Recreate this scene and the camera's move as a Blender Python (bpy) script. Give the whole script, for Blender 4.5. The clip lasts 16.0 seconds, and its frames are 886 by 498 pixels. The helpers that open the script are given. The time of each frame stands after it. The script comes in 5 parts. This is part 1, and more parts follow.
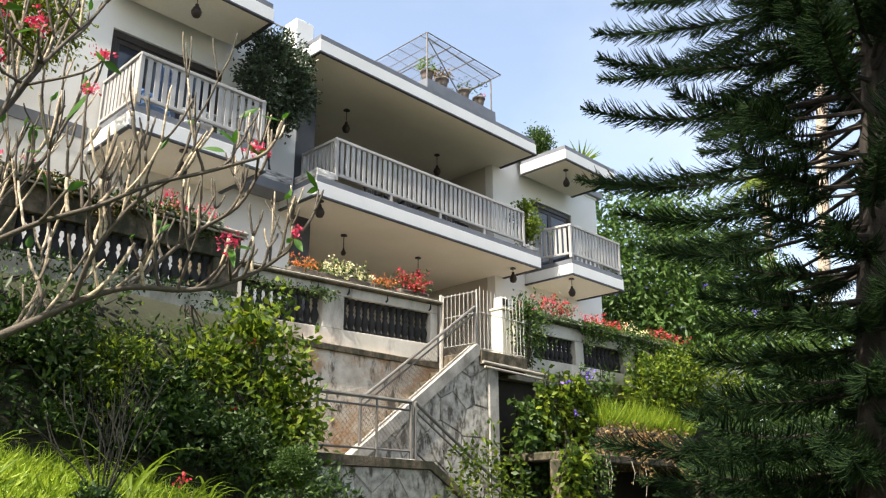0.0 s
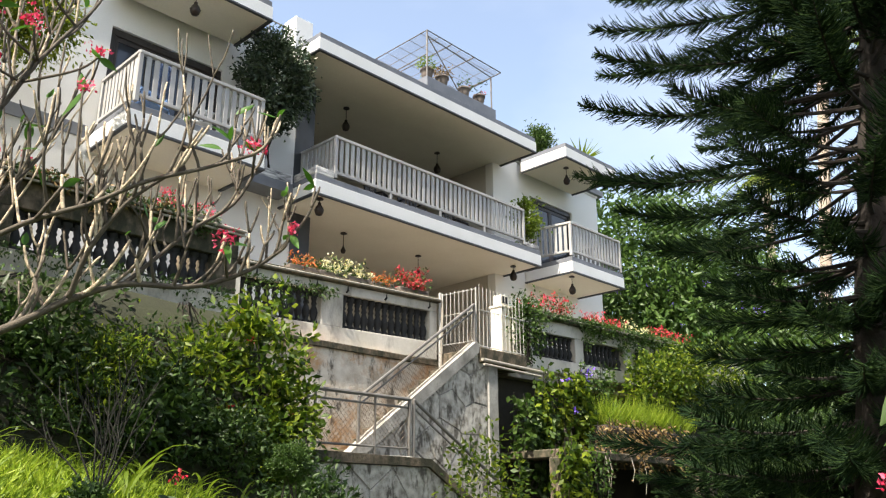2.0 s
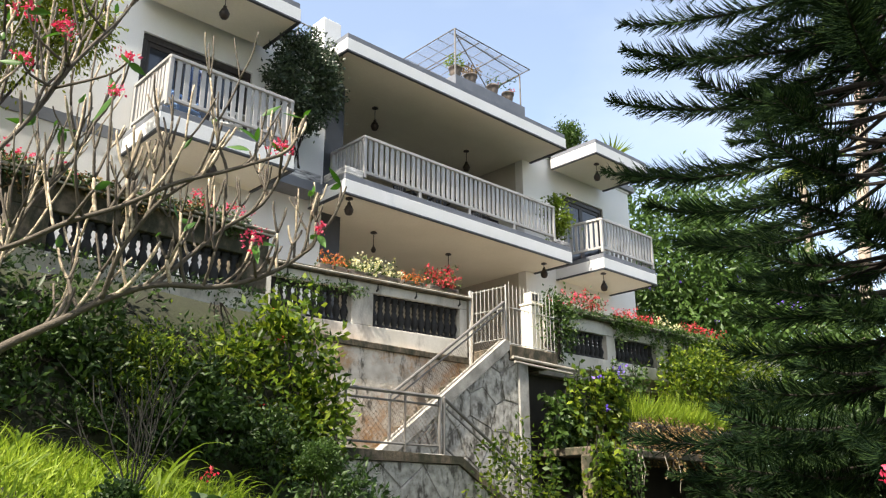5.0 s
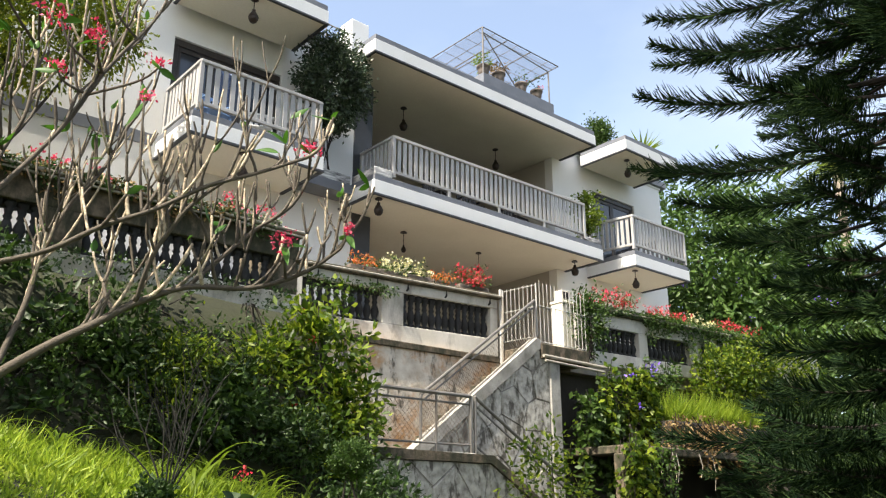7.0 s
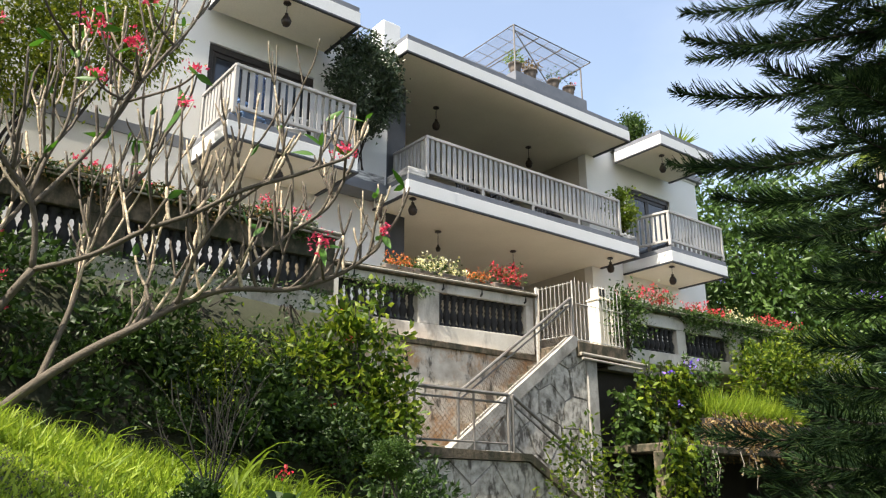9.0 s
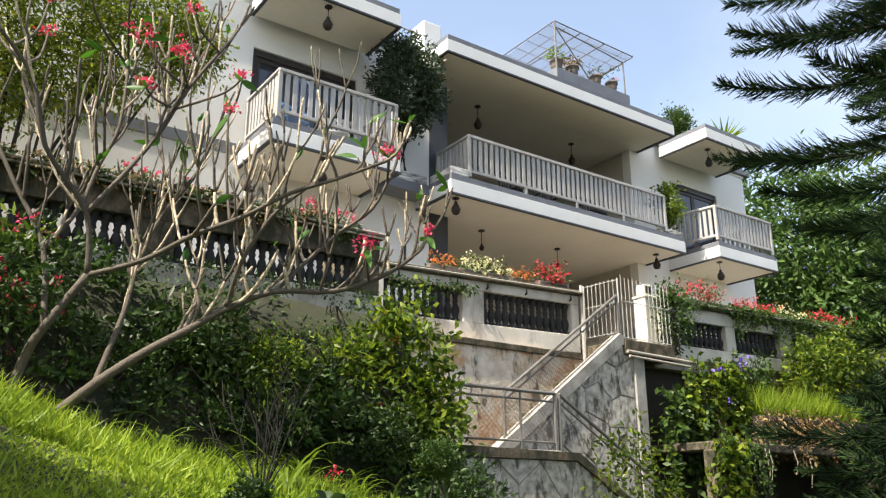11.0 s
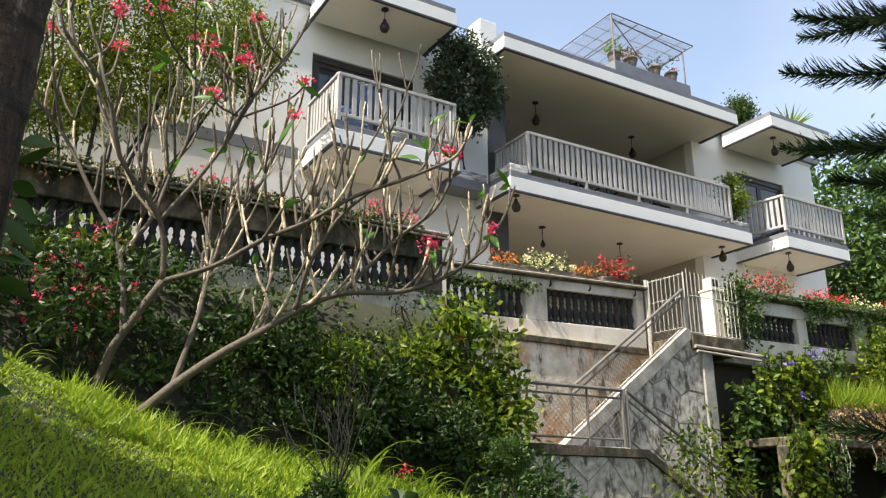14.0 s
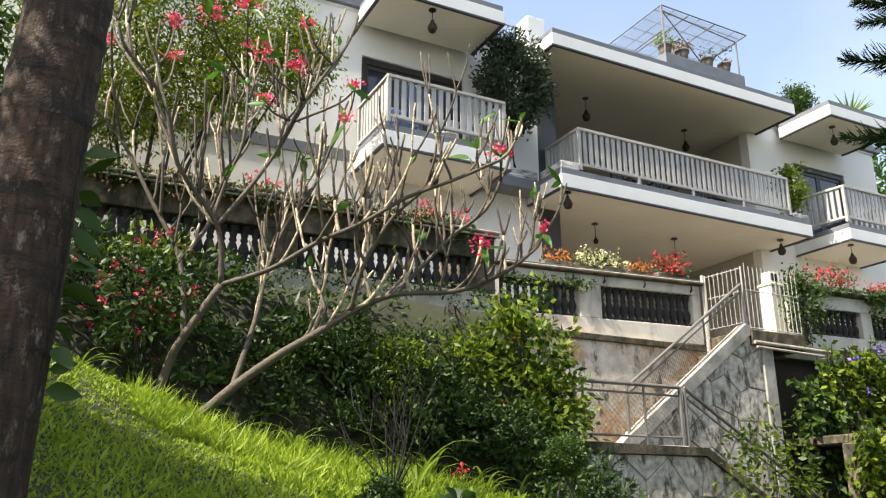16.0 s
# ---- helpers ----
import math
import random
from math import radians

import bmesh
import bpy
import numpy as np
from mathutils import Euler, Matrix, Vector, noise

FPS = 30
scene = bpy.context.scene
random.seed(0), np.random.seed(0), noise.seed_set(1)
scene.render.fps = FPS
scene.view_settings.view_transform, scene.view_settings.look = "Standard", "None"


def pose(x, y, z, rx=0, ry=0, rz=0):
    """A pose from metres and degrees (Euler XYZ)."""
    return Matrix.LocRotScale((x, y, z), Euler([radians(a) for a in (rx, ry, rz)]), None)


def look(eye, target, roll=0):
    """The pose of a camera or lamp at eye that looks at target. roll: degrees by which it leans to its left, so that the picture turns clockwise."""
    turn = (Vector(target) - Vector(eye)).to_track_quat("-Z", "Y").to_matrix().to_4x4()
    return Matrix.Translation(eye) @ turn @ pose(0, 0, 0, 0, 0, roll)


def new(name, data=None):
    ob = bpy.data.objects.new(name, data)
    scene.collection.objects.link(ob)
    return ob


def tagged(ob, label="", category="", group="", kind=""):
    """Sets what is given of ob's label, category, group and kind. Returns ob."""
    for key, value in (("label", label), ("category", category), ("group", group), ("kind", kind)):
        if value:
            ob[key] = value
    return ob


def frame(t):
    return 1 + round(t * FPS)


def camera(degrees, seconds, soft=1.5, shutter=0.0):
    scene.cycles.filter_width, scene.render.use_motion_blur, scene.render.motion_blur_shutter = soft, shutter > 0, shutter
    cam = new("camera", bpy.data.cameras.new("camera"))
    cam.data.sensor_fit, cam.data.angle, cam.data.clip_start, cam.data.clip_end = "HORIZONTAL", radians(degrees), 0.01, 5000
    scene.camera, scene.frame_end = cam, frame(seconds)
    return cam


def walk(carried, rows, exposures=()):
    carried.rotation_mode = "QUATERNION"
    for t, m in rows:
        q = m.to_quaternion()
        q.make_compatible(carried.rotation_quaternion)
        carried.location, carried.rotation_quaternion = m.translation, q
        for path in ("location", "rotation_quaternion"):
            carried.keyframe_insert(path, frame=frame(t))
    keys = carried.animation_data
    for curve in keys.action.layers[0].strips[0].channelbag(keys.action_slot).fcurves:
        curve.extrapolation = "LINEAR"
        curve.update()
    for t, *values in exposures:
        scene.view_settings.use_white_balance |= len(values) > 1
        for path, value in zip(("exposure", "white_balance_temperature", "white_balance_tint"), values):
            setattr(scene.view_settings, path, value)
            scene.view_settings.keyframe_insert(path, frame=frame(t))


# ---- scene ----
cam = camera(56.7, 16.0, soft=1.25)
PATH = [
    (0.0, pose(-0.033, 0.086, 0.017, 108.00, 0.19, -45.86)),
    (0.5, pose(-0.019, 0.083, 0.017, 107.98, 0.20, -45.97)),
    (1.0, pose(-0.013, 0.069, 0.010, 107.90, 0.25, -45.99)),
    (1.5, pose(0.005, 0.061, 0.000, 107.92, 0.22, -45.91)),
    (2.0, pose(0.017, 0.056, 0.000, 107.92, 0.22, -45.67)),
    (2.5, pose(0.028, 0.052, 0.003, 107.93, 0.16, -45.50)),
    (3.0, pose(0.026, 0.035, -0.001, 107.93, 0.10, -45.18)),
    (3.5, pose(0.030, 0.020, 0.000, 107.83, 0.15, -44.76)),
    (4.0, pose(0.037, 0.017, -0.011, 107.82, 0.17, -44.31)),
    (6.5, pose(0.069, -0.017, -0.010, 107.78, 0.13, -41.58)),
    (7.0, pose(0.065, -0.019, -0.009, 107.75, 0.13, -41.02)),
    (7.5, pose(0.061, -0.015, -0.010, 107.70, 0.11, -40.49)),
    (8.0, pose(0.043, -0.023, -0.011, 107.74, 0.13, -39.86)),
    (8.5, pose(0.040, -0.022, -0.006, 107.69, 0.16, -39.30)),
    (9.0, pose(0.038, -0.017, -0.009, 107.67, 0.22, -38.54)),
    (11.5, pose(0.005, -0.029, 0.001, 107.52, 0.13, -34.72)),
    (12.0, pose(-0.016, -0.022, 0.002, 107.47, 0.14, -34.13)),
    (12.5, pose(-0.025, -0.016, 0.004, 107.51, 0.16, -33.56)),
    (13.0, pose(-0.038, -0.017, 0.003, 107.48, 0.18, -32.87)),
    (13.5, pose(-0.039, -0.024, 0.005, 107.45, 0.17, -32.10)),
    (14.0, pose(-0.041, -0.032, 0.005, 107.42, 0.23, -31.07)),
    (14.5, pose(-0.043, -0.040, 0.006, 107.42, 0.18, -30.33)),
    (15.0, pose(-0.053, -0.030, 0.006, 107.36, 0.17, -29.28)),
    (15.5, pose(-0.053, -0.030, 0.007, 107.34, 0.20, -28.30)),
    (16.0, pose(-0.056, -0.041, 0.008, 107.35, 0.20, -27.32)),
]
walk(cam, PATH, exposures=[(0.0, 1.25, 7150, 10), (4.0, 1.28, 7150, 10), (9.0, 1.23, 7150, 10), (14.0, 1.14, 7150, 10), (15.0, 1.11, 7150, 10), (15.5, 1.25, 7150, 10), (16.0, 1.29, 7150, 10)])

# ---------------------------------------------------------------- light
SUN_AZ, SUN_EL = radians(187), radians(54)     # where the sun stands, from +x towards +y
world = bpy.data.worlds.new("sky")
scene.world = world
world.use_nodes = True
wn = world.node_tree.nodes
sky = wn.new("ShaderNodeTexSky")
sky.sky_type, sky.sun_disc = "NISHITA", False
sky.sun_elevation, sky.sun_rotation = SUN_EL, radians(90) - SUN_AZ
sky.air_density, sky.dust_density, sky.ozone_density = 1.0, 2.0, 1.0
wn["Background"].inputs["Strength"].default_value = 0.15
tc, cl_n, cl_r, cl_m = wn.new("ShaderNodeTexCoord"), wn.new("ShaderNodeTexNoise"), wn.new("ShaderNodeValToRGB"), wn.new("ShaderNodeMix")
cl_s = wn.new("ShaderNodeMapping")
cl_s.inputs["Scale"].default_value = (1.0, 1.0, 2.2)
cl_n.inputs["Scale"].default_value, cl_n.inputs["Detail"].default_value = 2.2, 6
cl_r.color_ramp.elements[0].position, cl_r.color_ramp.elements[1].position = 0.36, 0.78
cl_r.color_ramp.elements[0].color = (0.08, 0.08, 0.08, 1)
cl_r.color_ramp.elements[1].color = (0.32, 0.32, 0.32, 1)
cl_m.data_type = "RGBA"
cl_m.inputs[7].default_value = (4.7, 5.0, 5.5, 1)
wl_ = world.node_tree.links
wl_.new(tc.outputs["Generated"], cl_s.inputs["Vector"])
wl_.new(cl_s.outputs[0], cl_n.inputs["Vector"])
wl_.new(cl_n.outputs["Fac"], cl_r.inputs[0])
wl_.new(cl_r.outputs[0], cl_m.inputs[0])
wl_.new(sky.outputs[0], cl_m.inputs[6])
wl_.new(cl_m.outputs[2], wn["Background"].inputs["Color"])
sun = new("sun", bpy.data.lights.new("sun", "SUN"))
sun.data.energy, sun.data.angle, sun.data.color = 5.0, radians(0.5), (1.0, 0.96, 0.89)
sun_dir = Vector((math.cos(SUN_EL) * math.cos(SUN_AZ), math.cos(SUN_EL) * math.sin(SUN_AZ), math.sin(SUN_EL)))
sun.matrix_world = look(sun_dir * 60, (0, 0, 0))

# ---------------------------------------------------------------- materials
def nodes_of(name):
    m = bpy.data.materials.new(name)
    m.use_nodes = True
    nt = m.node_tree
    return m, nt, nt.nodes["Principled BSDF"]


def ramp(nt, fac, stops):
    r = nt.nodes.new("ShaderNodeValToRGB")
    el = r.color_ramp.elements
    while len(el) < len(stops):
        el.new(0.5)
    for e, (p, c) in zip(el, stops):
        e.position, e.color = p, (*c, 1)
    nt.links.new(fac, r.inputs[0])
    return r.outputs[0]


def noise_tex(nt, scale, detail=4, vec=None, rough=0.55):
    n = nt.nodes.new("ShaderNodeTexNoise")
    n.inputs["Scale"].default_value, n.inputs["Detail"].default_value, n.inputs["Roughness"].default_value = scale, detail, rough
    if vec:
        nt.links.new(vec, n.inputs["Vector"])
    return n.outputs["Fac"]


def position(nt, stretch=(1, 1, 1)):
    g = nt.nodes.new("ShaderNodeNewGeometry")
    mp = nt.nodes.new("ShaderNodeMapping")
    mp.inputs["Scale"].default_value = stretch
    nt.links.new(g.outputs["Position"], mp.inputs["Vector"])
    return mp.outputs[0]


def mix(nt, fac, a, b):
    m = nt.nodes.new("ShaderNodeMix")
    m.data_type = "RGBA"
    for sock, v in ((m.inputs[0], fac), (m.inputs[6], a), (m.inputs[7], b)):
        if isinstance(v, (int, float)):
            sock.default_value = v
        elif isinstance(v, tuple):
            sock.default_value = (*v, 1)
        else:
            nt.links.new(v, sock)
    return m.outputs[2]


def bump(nt, b, height, strength, dist=0.01):
    n = nt.nodes.new("ShaderNodeBump")
    n.inputs["Strength"].default_value, n.inputs["Distance"].default_value = strength, dist
    nt.links.new(height, n.inputs["Height"])
    nt.links.new(n.outputs[0], b.inputs["Normal"])


def surface(name, light, dark, scale=3.0, rough=0.8, grain=60, relief=0.25, stretch=(1, 1, 1), stain=None, stain_at=(0.55, 0.75), metal=0.0, random_tone=0.0):
    """A worn surface: two tones at one scale, grain at another, and stains with edges of their own."""
    m, nt, b = nodes_of(name)
    pos = position(nt, stretch)
    big, fine = noise_tex(nt, scale, 5, pos), noise_tex(nt, grain, 3, position(nt))
    col = ramp(nt, big, [(0.3, dark), (0.68, light)])
    col = mix(nt, ramp(nt, fine, [(0.35, (0, 0, 0)), (0.75, (0.28, 0.28, 0.28))]), col, tuple(c * 0.72 for c in dark))
    if stain:
        st = noise_tex(nt, scale * 0.55, 7, position(nt, (1, 1, 0.45)), 0.68)
        col = mix(nt, ramp(nt, st, [(stain_at[0], (0, 0, 0)), (stain_at[1], (0.85, 0.85, 0.85))]), col, stain)
    if random_tone:
        info = nt.nodes.new("ShaderNodeObjectInfo")
        tone = ramp(nt, info.outputs["Random"], [(0, (1 - random_tone,) * 3), (1, (1, 1, 1))])
        mm = nt.nodes.new("ShaderNodeMix")
        mm.data_type, mm.blend_type = "RGBA", "MULTIPLY"
        mm.inputs[0].default_value = 1
        nt.links.new(col, mm.inputs[6])
        nt.links.new(tone, mm.inputs[7])
        col = mm.outputs[2]
    nt.links.new(col, b.inputs["Base Color"])
    b.inputs["Roughness"].default_value, b.inputs["Metallic"].default_value = rough, metal
    bump(nt, b, fine, relief)
    return m


def foliage(name, tones, translucent=0.35, rough=0.5, gloss=0.35):
    """Leaves: a tone for each leaf, and light through the blade."""
    m, nt, b = nodes_of(name)
    g = nt.nodes.new("ShaderNodeNewGeometry")
    n = len(tones) - 1
    col = ramp(nt, g.outputs["Random Per Island"], [(i / n, c) for i, c in enumerate(tones)])
    col = mix(nt, ramp(nt, noise_tex(nt, 1.3, 3, position(nt)), [(0.35, (0, 0, 0)), (0.7, (0.45, 0.45, 0.45))]), col, tones[0])
    nt.links.new(col, b.inputs["Base Color"])
    b.inputs["Roughness"].default_value, b.inputs["Specular IOR Level"].default_value = rough, gloss
    tl, ms = nt.nodes.new("ShaderNodeBsdfTranslucent"), nt.nodes.new("ShaderNodeMixShader")
    nt.links.new(col, tl.inputs["Color"])
    ms.inputs[0].default_value = translucent
    nt.links.new(b.outputs[0], ms.inputs[1])
    nt.links.new(tl.outputs[0], ms.inputs[2])
    nt.links.new(ms.outputs[0], nt.nodes["Material Output"].inputs["Surface"])
    return m


WHITE = surface("white_paint", (0.80, 0.80, 0.79), (0.72, 0.72, 0.70), 1.2, 0.6, 40, 0.08, stain=(0.50, 0.50, 0.47), stain_at=(0.66, 0.9))
CREAM = surface("cream_soffit", (0.81, 0.76, 0.64), (0.73, 0.68, 0.56), 1.0, 0.7, 40, 0.08)
WALLP = surface("wall_paint", (0.80, 0.79, 0.77), (0.74, 0.73, 0.70), 0.9, 0.7, 50, 0.1, stain=(0.60, 0.59, 0.55), stain_at=(0.66, 0.95))
GREY = surface("grey_paint", (0.17, 0.18, 0.20), (0.12, 0.13, 0.15), 2.5, 0.55, 40, 0.1)
DARKCOL = surface("charcoal_paint", (0.055, 0.06, 0.07), (0.035, 0.038, 0.045), 2.5, 0.6, 40, 0.1)
RAIL = surface("rail_paint", (0.47, 0.46, 0.45), (0.38, 0.37, 0.36), 4, 0.5, 30, 0.1, random_tone=0.18)
PEEL = surface("peeling_paint", (0.86, 0.85, 0.82), (0.07, 0.07, 0.075), 8, 0.8, 60, 0.6, (0.5, 0.5, 2.6))
PLASTER = surface("aged_plaster", (0.66, 0.63, 0.57), (0.48, 0.45, 0.38), 2.6, 0.85, 40, 0.35, (1, 1, 0.5), stain=(0.12, 0.105, 0.08), stain_at=(0.51, 0.68))
STAINED = surface("stained_retaining_wall", (0.74, 0.69, 0.60), (0.44, 0.37, 0.28), 6, 0.9, 24, 1.0, stain=(0.035, 0.032, 0.025), stain_at=(0.60, 0.68))
_nt = STAINED.node_tree
_b = _nt.nodes["Principled BSDF"]
_old = _b.inputs["Base Color"].links[0].from_socket
_rust = ramp(_nt, noise_tex(_nt, 1.3, 10, position(_nt), 0.75), [(0.47, (0, 0, 0)), (0.60, (0.85, 0.85, 0.85))])
_lichen = ramp(_nt, noise_tex(_nt, 8, 8, position(_nt), 0.7), [(0.53, (0, 0, 0)), (0.62, (0.55, 0.55, 0.55))])
_black = ramp(_nt, noise_tex(_nt, 1.7, 8, position(_nt, (1, 1, 0.35)), 0.75), [(0.54, (0, 0, 0)), (0.60, (0.88, 0.88, 0.88))])
_nt.links.new(mix(_nt, _black, mix(_nt, _lichen, mix(_nt, _rust, _old, (0.46, 0.23, 0.08)), (0.72, 0.66, 0.56)), (0.045, 0.038, 0.028)), _b.inputs["Base Color"])
MOSSY = surface("mossy_concrete", (0.21, 0.16, 0.11), (0.05, 0.042, 0.028), 8.0, 0.92, 35, 0.8, stain=(0.022, 0.026, 0.012), stain_at=(0.43, 0.57))
CONC = surface("grey_concrete", (0.46, 0.44, 0.40), (0.23, 0.22, 0.195), 4.0, 0.88, 40, 0.6, stain=(0.07, 0.065, 0.05), stain_at=(0.54, 0.70))
STONE = surface("weathered_stone", (0.72, 0.68, 0.60), (0.27, 0.245, 0.205), 13, 0.92, 26, 1.0, stain=(0.06, 0.05, 0.036), stain_at=(0.50, 0.59), random_tone=0.15)
MORTAR = surface("mortar", (0.30, 0.28, 0.25), (0.11, 0.10, 0.09), 9, 0.95, 40, 0.8)
# near black all over, for balusters and small dark fittings
BALU = surface("black_baluster", (0.028, 0.028, 0.028), (0.012, 0.012, 0.012), 8, 0.85, 50, 0.3)
STEEL = surface("grey_steel", (0.20, 0.19, 0.175), (0.12, 0.11, 0.10), 6, 0.5, 60, 0.15, stain=(0.12, 0.075, 0.045), stain_at=(0.58, 0.76), metal=0.2)
RUST = surface("rusty_wire", (0.16, 0.11, 0.075), (0.07, 0.05, 0.035), 20, 0.8, 60, 0.2)
WHITESTEEL = surface("pale_steel", (0.50, 0.50, 0.48), (0.36, 0.35, 0.33), 6, 0.5, 60, 0.15, stain=(0.22, 0.15, 0.09), stain_at=(0.68, 0.84))
WOOD = surface("dark_door_wood", (0.045, 0.035, 0.03), (0.02, 0.016, 0.014), 3, 0.45, 30, 0.2, (8, 8, 0.6))
LAMP = surface("lantern_metal", (0.045, 0.028, 0.018), (0.02, 0.014, 0.01), 12, 0.45, 60, 0.2, metal=0.4)
BARK = surface("lit_shaded_frangipani_bark", (0.74, 0.62, 0.44), (0.24, 0.18, 0.12), 22, 0.8, 90, 0.8, (1, 1, 1.6))
_nt = BARK.node_tree
_g = _nt.nodes.new("ShaderNodeNewGeometry")
_old = _nt.nodes["Principled BSDF"].inputs["Base Color"].links[0].from_socket
# most limbs mixed to near black: shade and backlight put into the colour
_f = ramp(_nt, _g.outputs["Random Per Island"], [(0.62, (0.93, 0.93, 0.93)), (0.86, (0.0, 0.0, 0.0))])
_nt.links.new(mix(_nt, _f, _old, (0.055, 0.044, 0.032)), _nt.nodes["Principled BSDF"].inputs["Base Color"])
TWIG = surface("dark_green_stem", (0.010, 0.010, 0.006), (0.005, 0.005, 0.003), 20, 0.98, 60, 0.3)
DARKBARK = surface("dark_bark", (0.042, 0.032, 0.025), (0.014, 0.011, 0.009), 7, 0.95, 40, 0.9, (1, 1, 0.4))
PALMBARK = surface("palm_bark", (0.075, 0.042, 0.026), (0.010, 0.007, 0.0055), 34, 0.95, 80, 1.0, (1, 1, 0.20), stain=(0.15, 0.12, 0.10), stain_at=(0.60, 0.70))
_nt = PALMBARK.node_tree
_old = _nt.nodes["Principled BSDF"].inputs["Base Color"].links[0].from_socket
_scar = ramp(_nt, noise_tex(_nt, 2.2, 7, position(_nt, (1.0, 1.0, 6.0)), 0.7), [(0.52, (0, 0, 0)), (0.60, (0.85, 0.85, 0.85))])
_dust = ramp(_nt, noise_tex(_nt, 14, 6, position(_nt, (1, 1, 0.5)), 0.75), [(0.58, (0, 0, 0)), (0.68, (0.5, 0.5, 0.5))])
_nt.links.new(mix(_nt, _dust, mix(_nt, _scar, _old, (0.016, 0.012, 0.009)), (0.30, 0.26, 0.22)), _nt.nodes["Principled BSDF"].inputs["Base Color"])
FARBARK = surface("far_palm_bark", (0.46, 0.38, 0.30), (0.32, 0.26, 0.2), 4, 0.9, 20, 0.3)
EARTH = surface("dark_garden_soil", (0.030, 0.036, 0.012), (0.016, 0.017, 0.008), 1.4, 0.95, 25, 0.8)
TERRA = surface("clay_pot", (0.20, 0.16, 0.13), (0.10, 0.085, 0.075), 8, 0.85, 50, 0.3)
POTW = surface("white_pot", (0.7, 0.7, 0.68), (0.5, 0.5, 0.47), 8, 0.6, 50, 0.2)
FLOORM = surface("terrace_floor", (0.36, 0.32, 0.27), (0.24, 0.21, 0.18), 2, 0.8, 40, 0.3)
DARK_LAYER = surface("dark_floor_layer", (0.16, 0.13, 0.11), (0.11, 0.09, 0.08), 2, 0.5, 40, 0.15)
BEIGE = surface("recess_beige", (0.50, 0.46, 0.39), (0.42, 0.385, 0.33), 0.9, 0.7, 50, 0.1)
PIPE = surface("pvc_pipe", (0.46, 0.42, 0.36), (0.28, 0.25, 0.20), 6, 0.5, 50, 0.15)
# dark tone in place of the shade under the terrace and inside the shed
VOID = surface("shade_dark_surface", (0.05, 0.042, 0.035), (0.022, 0.02, 0.017), 2, 0.95, 30, 0.6)
PLASTIC = surface("blue_plastic", (0.22, 0.36, 0.60), (0.16, 0.28, 0.50), 4, 0.4, 40, 0.1)
# shrub leaf in lit, shaded and middle tones: the light is in the colour
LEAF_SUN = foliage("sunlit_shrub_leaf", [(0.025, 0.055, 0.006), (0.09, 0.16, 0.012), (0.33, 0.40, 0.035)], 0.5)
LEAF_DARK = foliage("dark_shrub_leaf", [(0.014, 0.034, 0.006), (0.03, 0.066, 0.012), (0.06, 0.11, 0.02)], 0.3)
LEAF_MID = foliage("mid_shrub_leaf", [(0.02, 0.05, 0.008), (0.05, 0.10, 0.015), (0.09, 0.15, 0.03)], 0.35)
LEAF_GLOSS = foliage("glossy_tree_leaf", [(0.025, 0.06, 0.01), (0.055, 0.11, 0.02), (0.10, 0.17, 0.035)], 0.25, 0.45, 0.25)
LEAF_YEL = foliage("light_green_leaf", [(0.09, 0.15, 0.015), (0.16, 0.23, 0.02), (0.22, 0.28, 0.03)], 0.5)
LEAF_BIG = foliage("broad_leaf", [(0.04, 0.12, 0.01), (0.06, 0.17, 0.015), (0.1, 0.22, 0.03)], 0.4, 0.4)
NEEDLE = foliage("conifer_needle", [(0.008, 0.018, 0.009), (0.016, 0.035, 0.013), (0.042, 0.075, 0.021)], 0.04, 0.8, 0.05)
LEAF_CLIMB = foliage("dull_climber_leaf", [(0.016, 0.033, 0.014), (0.036, 0.064, 0.028), (0.095, 0.135, 0.065)], 0.15, 0.4, 0.5)
LEAF_BACK = foliage("feathery_tree_leaf", [(0.06, 0.10, 0.008), (0.17, 0.22, 0.018), (0.36, 0.38, 0.04)], 0.6)
GRASSM = foliage("grass_blade", [(0.12, 0.20, 0.015), (0.25, 0.36, 0.03), (0.42, 0.50, 0.06)], 0.5)
DRY = foliage("dry_leaf", [(0.16, 0.09, 0.04), (0.26, 0.17, 0.07), (0.32, 0.24, 0.1)], 0.3)
PINK = foliage("pink_petal", [(0.60, 0.02, 0.07), (0.75, 0.06, 0.14), (0.80, 0.15, 0.25)], 0.3)
RED = foliage("red_petal", [(0.50, 0.02, 0.04), (0.66, 0.045, 0.07), (0.75, 0.13, 0.15)], 0.3)
YELLOWF = foliage("cream_petal", [(0.70, 0.62, 0.25), (0.80, 0.78, 0.45), (0.82, 0.80, 0.66)], 0.3)
ORANGE = foliage("orange_petal", [(0.60, 0.12, 0.03), (0.70, 0.22, 0.06), (0.6, 0.3, 0.1)], 0.3)
VIOLET = foliage("violet_petal", [(0.16, 0.08, 0.62), (0.24, 0.13, 0.72), (0.3, 0.2, 0.8)], 0.3)

GLASS, _nt, _b = nodes_of("door_glass")
_b.inputs["Base Color"].default_value = (0.03, 0.035, 0.045, 1)
_b.inputs["Roughness"].default_value = 0.06
_b.inputs["Specular IOR Level"].default_value = 0.8
SHEET, _nt, _b = nodes_of("clear_plastic_sheet")
_b.inputs["Base Color"].default_value = (0.55, 0.58, 0.72, 1)
_b.inputs["Roughness"].default_value = 0.3
_b.inputs["Alpha"].default_value = 0.32

# ---------------------------------------------------------------- builders
def empty(name, label, category, at=(0, 0, 0), group="", kind=""):
    ob = new(name)
    ob.location = at
    return tagged(ob, label, category, group, kind)


